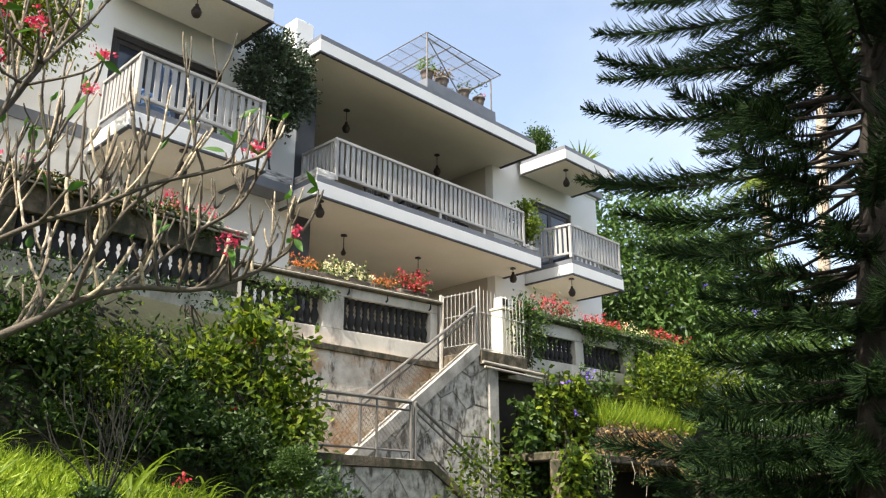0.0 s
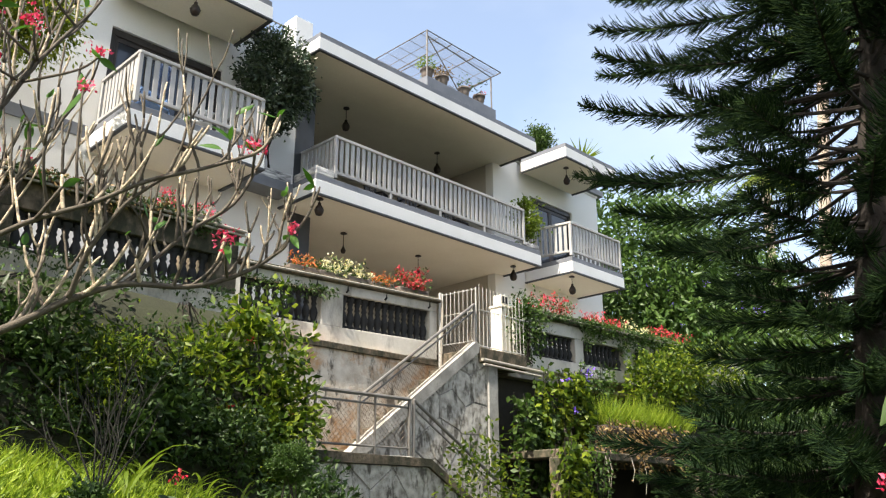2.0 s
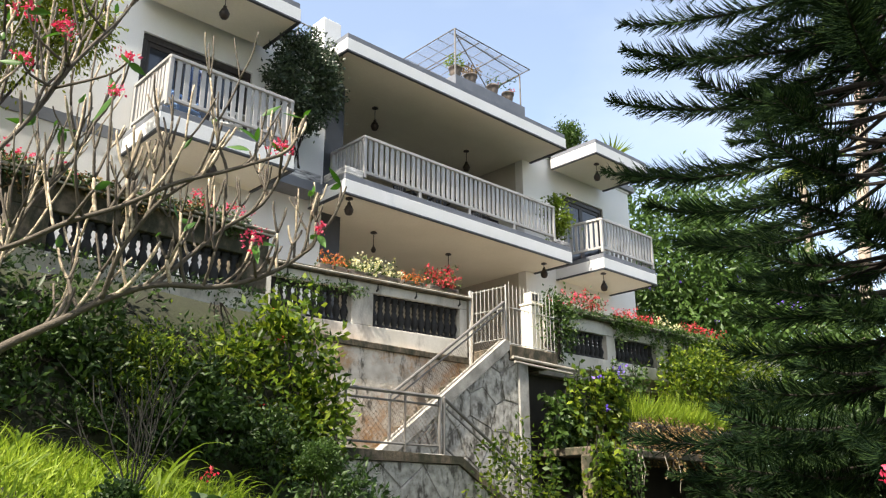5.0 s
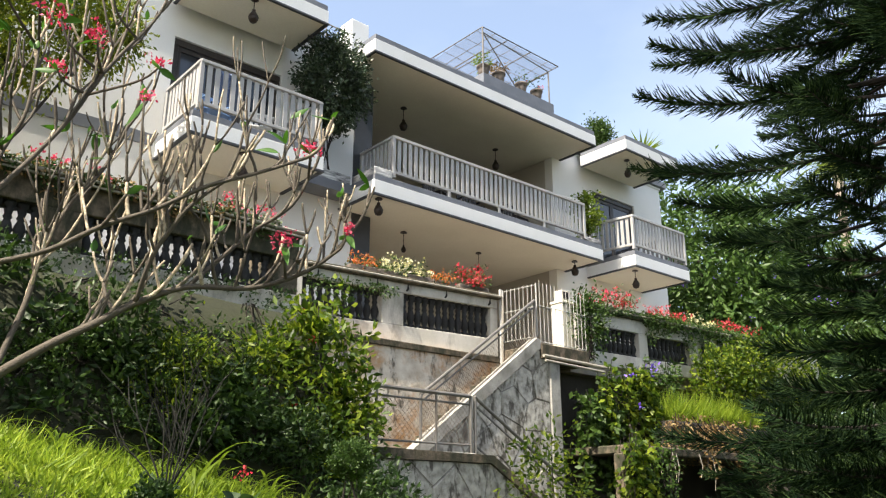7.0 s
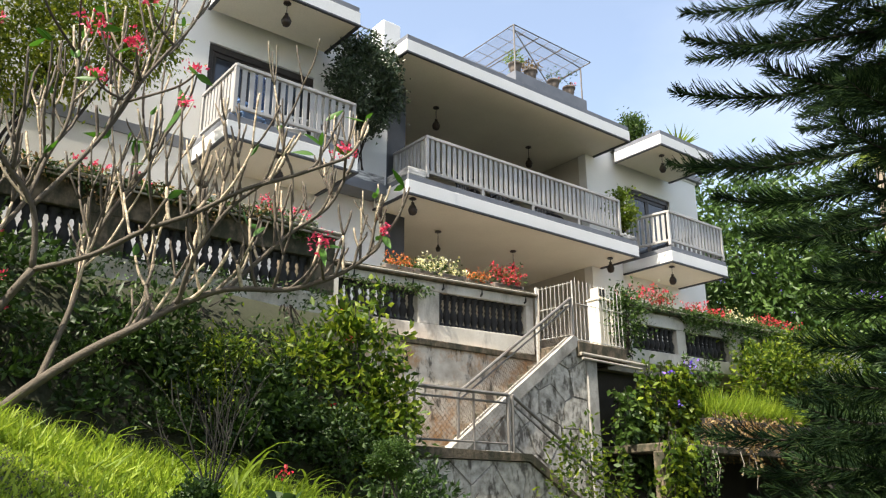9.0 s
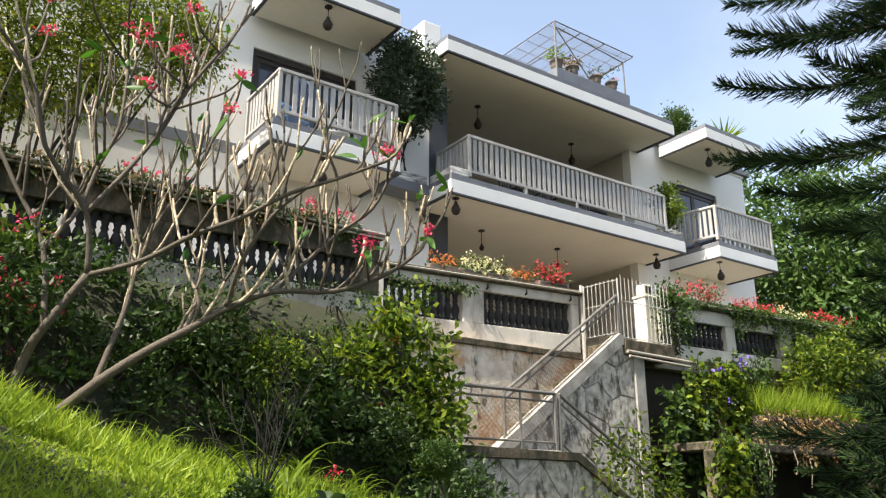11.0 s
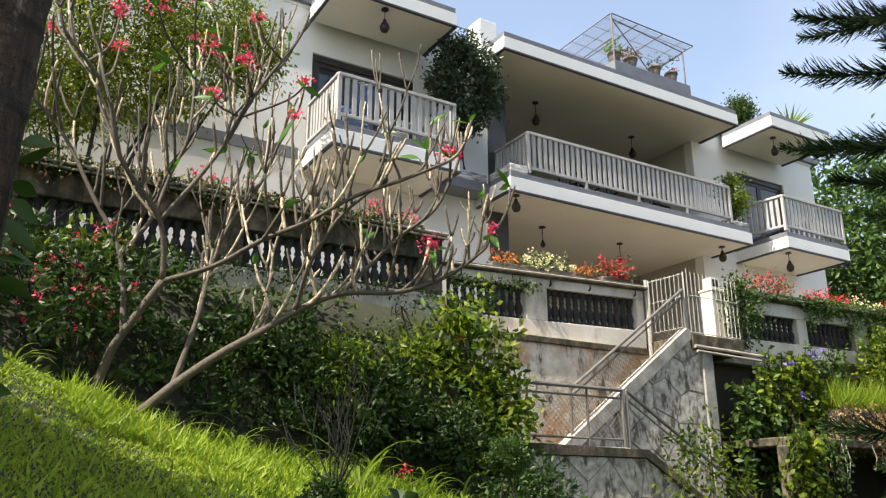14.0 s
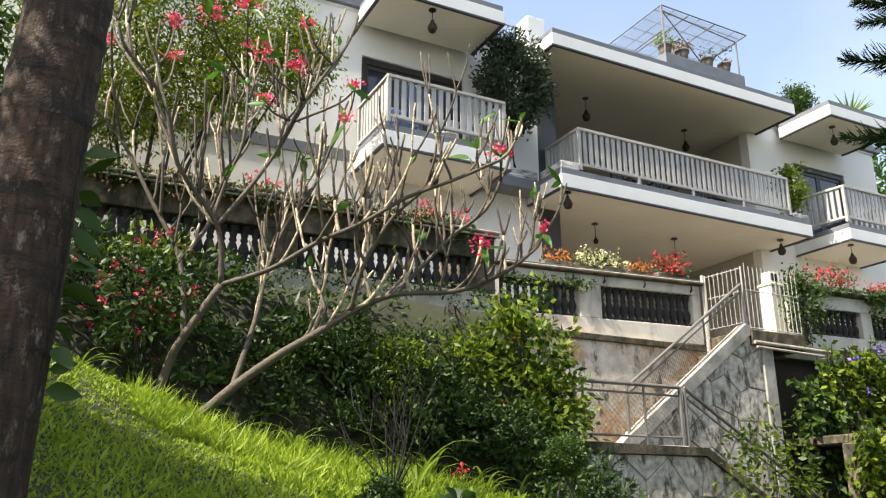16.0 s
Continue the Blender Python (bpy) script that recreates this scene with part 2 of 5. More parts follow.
def link(name, me, material, parent=None, label=""):
    if material and not me.materials:
        me.materials.append(material)
    ob = new(name, me)
    if parent:
        ob.parent = parent
        ob.matrix_parent_inverse = Matrix.Translation(-parent.location) if parent.type == "EMPTY" and not parent.parent else Matrix()
    if label:
        ob["label"] = label
    return ob


def part(name, bm, material, parent=None, label="", smooth=False):
    me = bpy.data.meshes.new(name)
    bm.to_mesh(me)
    bm.free()
    if smooth:
        me.polygons.foreach_set("use_smooth", [True] * len(me.polygons))
    return link(name, me, material, parent, label)


def box(bm, x0, x1, y0, y1, z0, z1, m=None, bev=0.0):
    r = bmesh.ops.create_cube(bm, size=1, matrix=Matrix.Translation(((x0 + x1) / 2, (y0 + y1) / 2, (z0 + z1) / 2)) @ Matrix.Diagonal((x1 - x0, y1 - y0, z1 - z0, 1)))
    vs = r["verts"]
    if bev:
        es = list({e for v in vs for e in v.link_edges})
        vs = list({v for f in bmesh.ops.bevel(bm, geom=es, offset=bev, segments=1, affect="EDGES")["faces"] for v in f.verts} | {v for v in vs if v.is_valid})
    if m:
        bmesh.ops.transform(bm, matrix=m, verts=vs)
    return vs


def boxes(items, bev=0.0, m=None):
    bm = bmesh.new()
    for it in items:
        box(bm, *it, m=m, bev=bev)
    return bm


def tube(bm, pts, radii, n=6, cap=True):
    """A round bar along the points; radii one number or one for each point."""
    pts = [Vector(p) for p in pts]
    if isinstance(radii, (int, float)):
        radii = [radii] * len(pts)
    rings, ref = [], None
    for i, p in enumerate(pts):
        d = (pts[min(i + 1, len(pts) - 1)] - pts[max(i - 1, 0)]).normalized()
        if ref is None:
            ref = d.orthogonal().normalized()
        ref = (ref - d * ref.dot(d)).normalized()
        o = d.cross(ref)
        rings.append([bm.verts.new(p + (ref * math.cos(a) + o * math.sin(a)) * radii[i]) for a in (2 * math.pi * k / n for k in range(n))])
    for a, b in zip(rings, rings[1:]):
        for k in range(n):
            bm.faces.new((a[k], a[(k + 1) % n], b[(k + 1) % n], b[k]))
    if cap:
        bm.faces.new(rings[0][::-1])
        bm.faces.new(rings[-1])


def tubes(items, n=6):
    bm = bmesh.new()
    for pts, r in items:
        tube(bm, pts, r, n)
    return bm


def lathe(profile, n=10):
    """A turned body round z from (radius, height) pairs."""
    bm = bmesh.new()
    rings = [[bm.verts.new((r * math.cos(2 * math.pi * k / n), r * math.sin(2 * math.pi * k / n), z)) for k in range(n)] for r, z in profile]
    for a, b in zip(rings, rings[1:]):
        for k in range(n):
            bm.faces.new((a[k], a[(k + 1) % n], b[(k + 1) % n], b[k]))
    bm.faces.new(rings[0][::-1])
    bm.faces.new(rings[-1])
    return bm


def mesh_of(bm, name, material, smooth=False):
    me = bpy.data.meshes.new(name)
    bm.to_mesh(me)
    bm.free()
    me.materials.append(material)
    if smooth:
        me.polygons.foreach_set("use_smooth", [True] * len(me.polygons))
    return me


def put(name, me, parent, m):
    """One more piece on a shared mesh."""
    ob = new(name, me)
    ob.parent = parent
    ob.matrix_parent_inverse = Matrix.Translation(-parent.location) if parent.type == "EMPTY" and not parent.parent else Matrix()
    ob.matrix_basis = m
    return ob


def unit(v):
    return v / np.maximum(np.linalg.norm(v, axis=1, keepdims=True), 1e-9)


def leaf_mesh(name, P, D, length, width, material, parent=None, label="", fold=0.25, rng=None, kind=""):
    """Many leaves in one mesh: each a blade folded along its midrib, from base P along D."""
    n = len(P)
    L, W = np.broadcast_to(length, n)[:, None], np.broadcast_to(width, n)[:, None]
    side = unit(np.cross(D, rng.normal(size=(n, 3))))
    up = np.cross(side, D)
    mid = P + D * L * 0.45
    V = np.stack([P, mid + side * W / 2 + up * W * fold, P + D * L, mid - side * W / 2 + up * W * fold], 1).reshape(-1, 3)
    me = bpy.data.meshes.new(name)
    i = np.arange(n) * 4
    F = np.stack([i, i + 1, i + 2, i, i + 2, i + 3], 1).reshape(-1, 3)
    me.vertices.add(4 * n)
    me.vertices.foreach_set("co", V.astype(np.float32).ravel())
    me.loops.add(6 * n)
    me.loops.foreach_set("vertex_index", F.astype(np.int32).ravel())
    me.polygons.add(2 * n)
    me.polygons.foreach_set("loop_start", (np.arange(2 * n) * 3).astype(np.int32))
    me.update(calc_edges=True)
    ob = link(name, me, material, parent, label)
    if kind:
        ob["kind"] = kind
    return ob


def cloud(rng, centre, radii, clumps, per, spread, shell=0.55):
    """Leaf bases and directions: clumps strewn in a squashed ball, mostly near its skin, leaves round each clump."""
    c = unit(rng.normal(size=(clumps, 3))) * (shell + (1 - shell) * rng.random((clumps, 1)) ** 0.6)
    c *= 1 + 0.22 * np.sin(c[:, [0]] * 5 + c[:, [2]] * 7)
    out = unit(c + rng.normal(size=c.shape) * 0.25)
    c = np.array(centre) + c * np.array(radii)
    P = np.repeat(c, per, 0) + rng.normal(size=(clumps * per, 3)) * spread * np.repeat(rng.uniform(0.5, 1.6, (clumps, 1)), per, 0)
    D = unit(np.repeat(out, per, 0) * 0.7 + rng.normal(size=P.shape) * 0.7 + np.array([0, 0, -0.1]))
    return P, D


def stems(rng, base, centre, radii, n, r0):
    bm = bmesh.new()
    b, c = Vector(base), Vector(centre)
    for _ in range(n):
        tip = c + Vector((rng.normal() * radii[0] * 0.5, rng.normal() * radii[1] * 0.5, rng.normal() * radii[2] * 0.5))
        mid = b.lerp(tip, 0.5) + Vector(rng.normal(size=3) * 0.06)
        s = b + Vector((rng.normal() * 0.08, rng.normal() * 0.08, 0))
        tube(bm, [s, mid, tip], [r0, r0 * 0.7, r0 * 0.25], 5)
    return bm


def shrub(name, label, base, centre, radii, clumps, per, length, width, material, seed, category="shrub", spread=0.09, flowers=None, stem=0.014, nstem=9, group=""):
    rng = np.random.default_rng(seed)
    top = empty(name, label, category, base, group)
    part("stem", stems(rng, base, centre, radii, nstem, stem), DARKBARK, top)["kind"] = "stuff"
    P, D = cloud(rng, centre, radii, clumps, per, spread)
    keep = P[:, 2] > base[2] - 0.05
    P, D = P[keep], D[keep]
    leaf_mesh("foliage", P, D, length * (0.6 + 0.7 * rng.random(len(P))), width * (0.7 + 0.6 * rng.random(len(P))), material, top, "", 0.2, rng, "stuff")
    if flowers:
        fm, count, size = flowers
        blossom(rng, P[rng.integers(0, len(P), count)], size, fm, top)
    return top


def blossom(rng, at, size, material, parent, petals=9, name="blossom"):
    """Flower heads: tufts of petals round each point."""
    at = np.asarray(at, float)
    P = np.repeat(at, petals, 0) + rng.normal(size=(len(at) * petals, 3)) * size * 0.45
    D = unit(rng.normal(size=P.shape) + np.array([0, 0, 0.4]))
    return leaf_mesh(name, P, D, size * (0.6 + 0.6 * rng.random(len(P))), size * 0.6, material, parent, "", 0.15, rng, "stuff")


def leaf_part(name, p, d, length, width, material, parent, rng):
    """One broad leaf with a curved midrib, rounded sides and a pointed tip."""
    d = Vector(d).normalized()
    side = d.cross(Vector(rng.normal(size=3))).normalized()
    up = side.cross(d)
    bm, rows, n = bmesh.new(), [], 7
    for i in range(n + 1):
        u = i / n
        w = width * 0.5 * math.sin(math.pi * u ** 0.85) * (1 - 0.25 * u) + 0.001
        q = Vector(p) + d * length * u - Vector((0, 0, 0.18 * length * u * u))
        rows.append((bm.verts.new(q + side * w + up * w * 0.3), bm.verts.new(q), bm.verts.new(q - side * w + up * w * 0.3)))
    for a, b in zip(rows, rows[1:]):
        bm.faces.new((a[0], a[1], b[1], b[0]))
        bm.faces.new((a[1], a[2], b[2], b[1]))
    return part(name, bm, material, parent, "", True)

# ---------------------------------------------------------------- ground
ZB, ZR, WY = 5.66, 8.66, 12.8      # undersides of the balconies and roofs, face of the house wall


def smooth01(a, b, v):
    t = min(1.0, max(0.0, (v - a) / (b - a)))
    return t * t * (3 - 2 * t)


def ground_z(x, y):
    d = 3.84 - x
    crest = 0.17 + 0.10 * d + 0.05 * d * d if d > 0 else 0.17 + 0.30 * d
    crest = max(-1.3, min(crest, 2.2))
    z = -1.55 + (crest + 1.55) * max(0.0, min(1.0, (y - 0.8) / 6.5))
    if x < 6.4:
        z += (2.45 - z) * smooth01(7.7, 9.0, y) * smooth01(6.4, 5.6, x)
    z += (2.3 - z) * smooth01(10.5, 11.5, y)
    if x > 15:
        z += (1.2 - z) * smooth01(15, 24, x) * smooth01(-4, 6, y)
    return z + 0.03 * math.sin(x * 2.3 + y) * math.sin(y * 1.9)


def axis(a, b, step, far):
    v = list(np.arange(a, b, step))
    s, lo, hi = step, [], []
    p, q = a, b
    while q < far:
        s *= 1.5
        p, q = p - s, q + s
        lo.append(p)
        hi.append(q)
    return lo[::-1] + v + [b] + hi


gx, gy = axis(-6, 22, 0.3, 900), axis(-4, 15, 0.3, 900)
bm = bmesh.new()
grid = [[bm.verts.new((x, y, ground_z(x, y))) for x in gx] for y in gy]
for r0, r1 in zip(grid, grid[1:]):
    for k in range(len(gx) - 1):
        bm.faces.new((r0[k], r0[k + 1], r1[k + 1], r1[k]))
tagged(part("ground", bm, EARTH, smooth=True), "sloping garden bank of dark soil under grass", "ground", kind="structure")

# ---------------------------------------------------------------- house
house = empty("house", "white two-storey house with cream soffits and grey trim", "house", (12, 14, 2.6))
BACK = 16.0
# front walls with the two door openings, recess in the middle, end walls
wall = [(-4, 4.89, WY, WY + 0.25, 2.3, 9.0), (4.89, 7.06, WY, WY + 0.25, 2.3, 6.10), (4.89, 7.06, WY, WY + 0.25, 8.12, 9.0), (7.06, 8.80, WY, WY + 0.25, 2.3, 9.0),
        (14.95, 16.52, WY, WY + 0.25, 2.3, 9.0), (16.52, 18.36, WY, WY + 0.25, 2.3, 6.10), (16.52, 18.36, WY, WY + 0.25, 8.18, 9.0), (18.36, 19.67, WY, WY + 0.25, 2.3, 9.0)]
for w in wall:
    part("front_wall", boxes([w]), WALLP, house, "white painted front wall")
# recess walls, a darker beige than the front walls
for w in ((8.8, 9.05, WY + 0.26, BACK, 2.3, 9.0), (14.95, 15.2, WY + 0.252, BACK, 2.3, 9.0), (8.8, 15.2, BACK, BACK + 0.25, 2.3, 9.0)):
    part("recess_wall", boxes([w]), BEIGE, house, "beige wall of the recess")
part("end_wall", boxes([(19.42, 19.67, WY + 0.252, 22, 2.3, 9.0), (-4.25, -4, WY, 22, 2.3, 9.0), (-4, 19.67, 22, 22.25, 2.3, 9.0)]), WALLP, house)
part("column", boxes([(8.802, 9.27, WY - 0.012, WY + 0.24, 2.3, ZR)], 0.01), DARKCOL, house, "charcoal grey square column")
part("interior_wall", boxes([(4.4, 7.6, 15.0, 15.2, 6.1, 8.6), (16.0, 19.0, 15.0, 15.2, 6.1, 8.6)]), CREAM, house)
part("floor_band", boxes([(-4, 4.70, WY - 0.03, WY - 0.001, 5.89, 6.11), (7.26, 8.44, WY - 0.03, WY - 0.001, 5.84, 6.02)], 0.006), GREY, house, "grey painted band along the floor line")
part("main_roof", boxes([(-4.4, 19.9, WY - 0.12, 22.4, 9.06, 9.24)], 0.01), GREY, house, "flat roof slab with a grey edge")
part("roof_wall_band", boxes([(-4, 19.7, WY - 0.03, WY + 0.2, 9.0, 9.058)]), WHITE, house)


def slab(name, x0, x1, y0, y1, z, label):
    """A cantilevered slab: cream underside, white fascia on three sides, dark drip strip below and grey band above."""
    p = part(name, boxes([(x0 + 0.05, x1 - 0.05, y0 + 0.05, y1, z + 0.03, z + 0.30)]), CREAM, house, label)
    part("fascia", boxes([(x0, x1, y0, y0 + 0.05, z + 0.035, z + 0.30), (x0, x0 + 0.05, y0 + 0.052, y1, z + 0.035, z + 0.30), (x1 - 0.05, x1, y0 + 0.052, y1, z + 0.035, z + 0.30)], 0.006), WHITE, p, "white fascia")
    part("drip_edge", boxes([(x0 - 0.012, x1 + 0.012, y0 - 0.012, y0 + 0.05, z, z + 0.034), (x0 - 0.012, x0 + 0.05, y0 + 0.051, y1, z, z + 0.034), (x1 - 0.05, x1 + 0.012, y0 + 0.051, y1, z, z + 0.034)]), DARKCOL, p, "dark drip strip")
    part("top_band", boxes([(x0 + 0.015, x1 - 0.015, y0 + 0.015, y1, z + 0.302, z + 0.42)], 0.008), GREY, p, "grey painted top band")
    return p


slab("balcony_slab", 8.48, 15.27, 11.6, WY - 0.015, ZB, "wide balcony slab with a white fascia")
slab("balcony_slab", 4.75, 7.22, 11.38, WY - 0.002, ZB, "small balcony slab with a white fascia")
slab("balcony_slab", 16.13, 18.46, 11.30, WY - 0.002, ZB, "small balcony slab with a white fascia")
slab("roof_overhang", 8.42, 15.26, 11.6, WY - 0.015, ZR, "wide roof overhang with a white fascia")
slab("roof_overhang", 4.75, 7.22, 11.44, WY - 0.122, ZR, "small roof overhang with a white fascia")
slab("roof_overhang", 15.96, 18.28, 11.20, WY - 0.122, ZR, "small roof overhang with a white fascia")
part("recess_floor", boxes([(9.052, 14.948, WY - 0.013, BACK - 0.002, ZB + 0.03, ZB + 0.42), (9.052, 14.948, WY - 0.013, BACK - 0.002, ZR + 0.03, ZR + 0.39)]), CREAM, house, "cream soffit of the recess")
# unseen dark floor layer, added so less light bounces up to the soffit
part("recess_bounce_layer", boxes([(9.06, 14.94, WY - 0.01, BACK - 0.004, ZB + 0.422, ZB + 0.44)]), DARK_LAYER, house, "unseen dark layer on the balcony floor, added to cut bounced light")
for c in ((7.24, 8.46, 12.35, WY - 0.032, 6.03, 6.24), (8.50, 8.93, 11.62, 12.34, 6.085, 6.24), (14.72, 15.25, 11.62, 12.2, 6.085, 6.19)):
    part("curb", boxes([c], 0.015), PEEL, house, "low curb with flaking white paint")
part("link_slab", boxes([(7.23, 8.47, 12.3, WY - 0.032, 5.84, 6.028)]), GREY, house)
# roof top: chimney block, planter box and upstand
part("chimney", boxes([(8.62, 9.08, 12.75, 13.2, 9.245, 10.08)], 0.02), WHITE, house, "white painted roof post")
part("roof_planter", boxes([(12.95, 15.62, 13.2, 13.75, 9.245, 10.60)], 0.015), GREY, house, "grey planter box on the roof")


def door(x0, x1, z0, z1, leaves):
    d = part("balcony_door", boxes([(x0 + 0.002, x1 - 0.002, WY + 0.05, WY + 0.17, z1 - 0.13, z1 - 0.002), (x0 + 0.002, x0 + 0.10, WY + 0.05, WY + 0.17, z0 + 0.002, z1 - 0.132), (x1 - 0.10, x1 - 0.002, WY + 0.05, WY + 0.17, z0 + 0.002, z1 - 0.132)], 0.006), WOOD, house, "dark brown sliding door frame")
    w = (x1 - x0 - 0.2) / leaves
    for k in range(leaves):
        a = x0 + 0.1 + k * w
        part("sash", boxes([(a + 0.003, a + 0.07, WY + 0.08, WY + 0.13, z0 + 0.01, z1 - 0.134), (a + w - 0.07, a + w - 0.003, WY + 0.08, WY + 0.13, z0 + 0.01, z1 - 0.134), (a + 0.07, a + w - 0.07, WY + 0.08, WY + 0.13, z1 - 0.22, z1 - 0.134)]), WOOD, d)
        part("pane", boxes([(a + 0.071, a + w - 0.071, WY + 0.10, WY + 0.108, z0 + 0.012, z1 - 0.222)]), GLASS, d)
    return d


door(4.89, 7.06, 6.10, 8.12, 3)
door(16.52, 18.36, 6.10, 8.18, 2)


# ---------------------------------------------------------------- railings
SLAT = mesh_of(boxes([(-0.042, 0.042, -0.014, 0.014, 0.0, 0.70)], 0.004), "slat", RAIL)
POST = mesh_of(boxes([(-0.035, 0.035, -0.035, 0.035, 0.0, 0.86)], 0.005), "post", RAIL)


def railing(label, corners, z0, spacing=0.138):
    """Rails, posts and upright slats along a bent line on plan."""
    r = empty("balcony_railing", label, "railing", (*corners[0], z0), "balcony railings")
    for i, ((xa, ya), (xb, yb)) in enumerate(zip(corners, corners[1:])):
        ln = math.hypot(xb - xa, yb - ya)
        m = Matrix.Translation((xa, ya, z0)) @ Matrix.Rotation(math.atan2(yb - ya, xb - xa), 4, "Z")
        part("top_rail", boxes([(-0.03, ln + 0.03, -0.045, 0.045, 0.80, 0.86)], 0.008, m), RAIL, r)
        part("bottom_rail", boxes([(0, ln, -0.03, 0.03, 0.06, 0.12)], 0.006, m), RAIL, r)
        n = max(2, round(ln / spacing))
        for k in range(1, n):
            put("slat", SLAT, r, m @ Matrix.Translation((ln * k / n, 0, 0.11)))
        feet = max(1, round(ln / 1.6))
        for k in range(feet + (i == len(corners) - 2)):
            big = k in (0, feet)
            if big:
                put("post", POST, r, m @ Matrix.Translation((ln * k / feet, 0, -0.03)))
            else:
                part("foot", boxes([(ln * k / feet - 0.03, ln * k / feet + 0.03, -0.03, 0.03, -0.09, 0.06)], 0, m), RAIL, r)
    return r


railing("grey slatted metal balcony railing, long front", [(8.97, 12.72), (8.97, 11.66), (14.68, 11.66)], 6.15)
railing("grey slatted metal railing of the small balcony", [(4.86, 12.74), (4.86, 11.42), (7.12, 11.42), (7.12, 12.74)], 6.15)
railing("grey slatted metal railing of the far balcony", [(15.95, 12.74), (16.2, 11.36), (18.40, 11.36), (18.40, 12.74)], 6.15)


# ---------------------------------------------------------------- lanterns
def lantern(x, y, z, drop, size, label):
    t = empty("hanging_lantern", label, "lantern", (x, y, z), "hanging lanterns")
    c = lathe([(0.075, z - 0.03), (0.07, z - 0.012), (0.05, z)], 10)
    bmesh.ops.translate(c, vec=(x, y, 0), verts=c.verts)
    part("ceiling_rose", c, LAMP, t)
    part("cord", tubes([([(x, y, z - 0.02), (x, y, z - drop)], 0.008)], 5), LAMP, t)
    b = z - drop
    s = size
    g = lathe([(0.02 * s, b), (0.05 * s, b - 0.03 * s), (0.045 * s, b - 0.07 * s), (0.10 * s, b - 0.15 * s), (0.125 * s, b - 0.23 * s), (0.12 * s, b - 0.30 * s), (0.085 * s, b - 0.37 * s), (0.03 * s, b - 0.39 * s)], 12)
    bmesh.ops.translate(g, vec=(x, y, 0), verts=g.verts)
    sh = part("shade", g, LAMP, t, "dark openwork globe", True)
    part("band", tubes([([(x + 0.128 * s * math.cos(a), y + 0.128 * s * math.sin(a), b - 0.23 * s) for a in np.linspace(0, 2 * math.pi, 13)], 0.006)], 4), LAMP, sh)


for x, y, z, dr in ((10.36, 13.14, 8.69, 0.30), (13.49, 13.38, 8.69, 0.30), (16.55, 11.63, 8.69, 0.22), (5.79, 11.63, 8.69, 0.22), (8.74, 11.80, 5.69, 0.08), (10.33, 13.04, 5.69, 0.3),
                    (12.55, 13.07, 5.69, 0.3), (14.75, 12.06, 5.69, 0.10), (16.5, 11.6, 5.69, 0.20), (5.8, 11.6, 5.69, 0.20)):
    lantern(x, y, z, dr, 0.42 if (y > 13 and z < 6) else 0.70, "dark brown metal lantern hanging from the soffit")

# ---------------------------------------------------------------- roof garden frame
fr = empty("roof_canopy_frame", "thin steel canopy frame with clear plastic sheet on the roof", "canopy", (13.3, 13.4, 9.25))
X0, X1, Y0, Y1 = 13.05, 15.55, 13.3, 16.3
for x, y, z in ((X0, Y0, 12.0), (X1, Y0, 11.62), (X0, Y1, 11.9), (X1, Y1, 11.5)):
    part("pole", tubes([([(x, y, 9.25), (x, y, z)], 0.025)]), STEEL, fr)
for a, b in (((X0, Y0, 12.0), (15.99, Y0, 11.95)), ((X0, Y0, 12.0), (X0 - 0.1, Y1, 11.9)), ((15.99, Y0, 11.95), (15.89, Y1, 11.85)), ((X0, Y0, 11.84), (X1, Y0, 11.62)), ((X0, Y1, 11.85), (15.89, Y1, 11.85)),
             ((X0 + 0.9, Y0, 11.95), (X0 + 0.8, Y1, 11.88)), ((X0 + 1.8, Y0, 11.95), (X0 + 1.7, Y1, 11.88)), ((X0, Y0, 11.3), (X0, Y1, 11.25)), ((X0, Y0, 11.84), (14.2, Y0, 10.7)), ((X1, Y0, 11.6), (14.4, Y1, 10.8)), ((X1, Y0, 11.6), (X1, Y1, 11.5))):
    part("bar", tubes([([a, b], 0.018)]), STEEL, fr)
bm = bmesh.new()
v = [bm.verts.new(c) for c in ((X0, Y0 + 0.02, 11.97), (15.94, Y0 + 0.02, 11.92), (15.84, Y1, 11.83), (X0, Y1, 11.88))]
bm.faces.new(v)
for k in range(7):
    u = (k + 0.5) / 7
    part("purlin", tubes([([(X0 - 0.05, Y0 + u * (Y1 - Y0), 11.985 - 0.09 * u), (15.97 - 0.1 * u, Y0 + u * (Y1 - Y0), 11.945 - 0.09 * u)], 0.009)], 4), STEEL, fr)
for u in (0.15, 0.45, 0.62, 0.88):
    x = X0 + u * (15.94 - X0)
    part("rafter", tubes([([(x, Y0, 11.965), (x - 0.06, Y1, 11.86)], 0.009)], 4), STEEL, fr)
part("plastic_sheet", bm, SHEET, fr, "clear wrinkled plastic sheet")
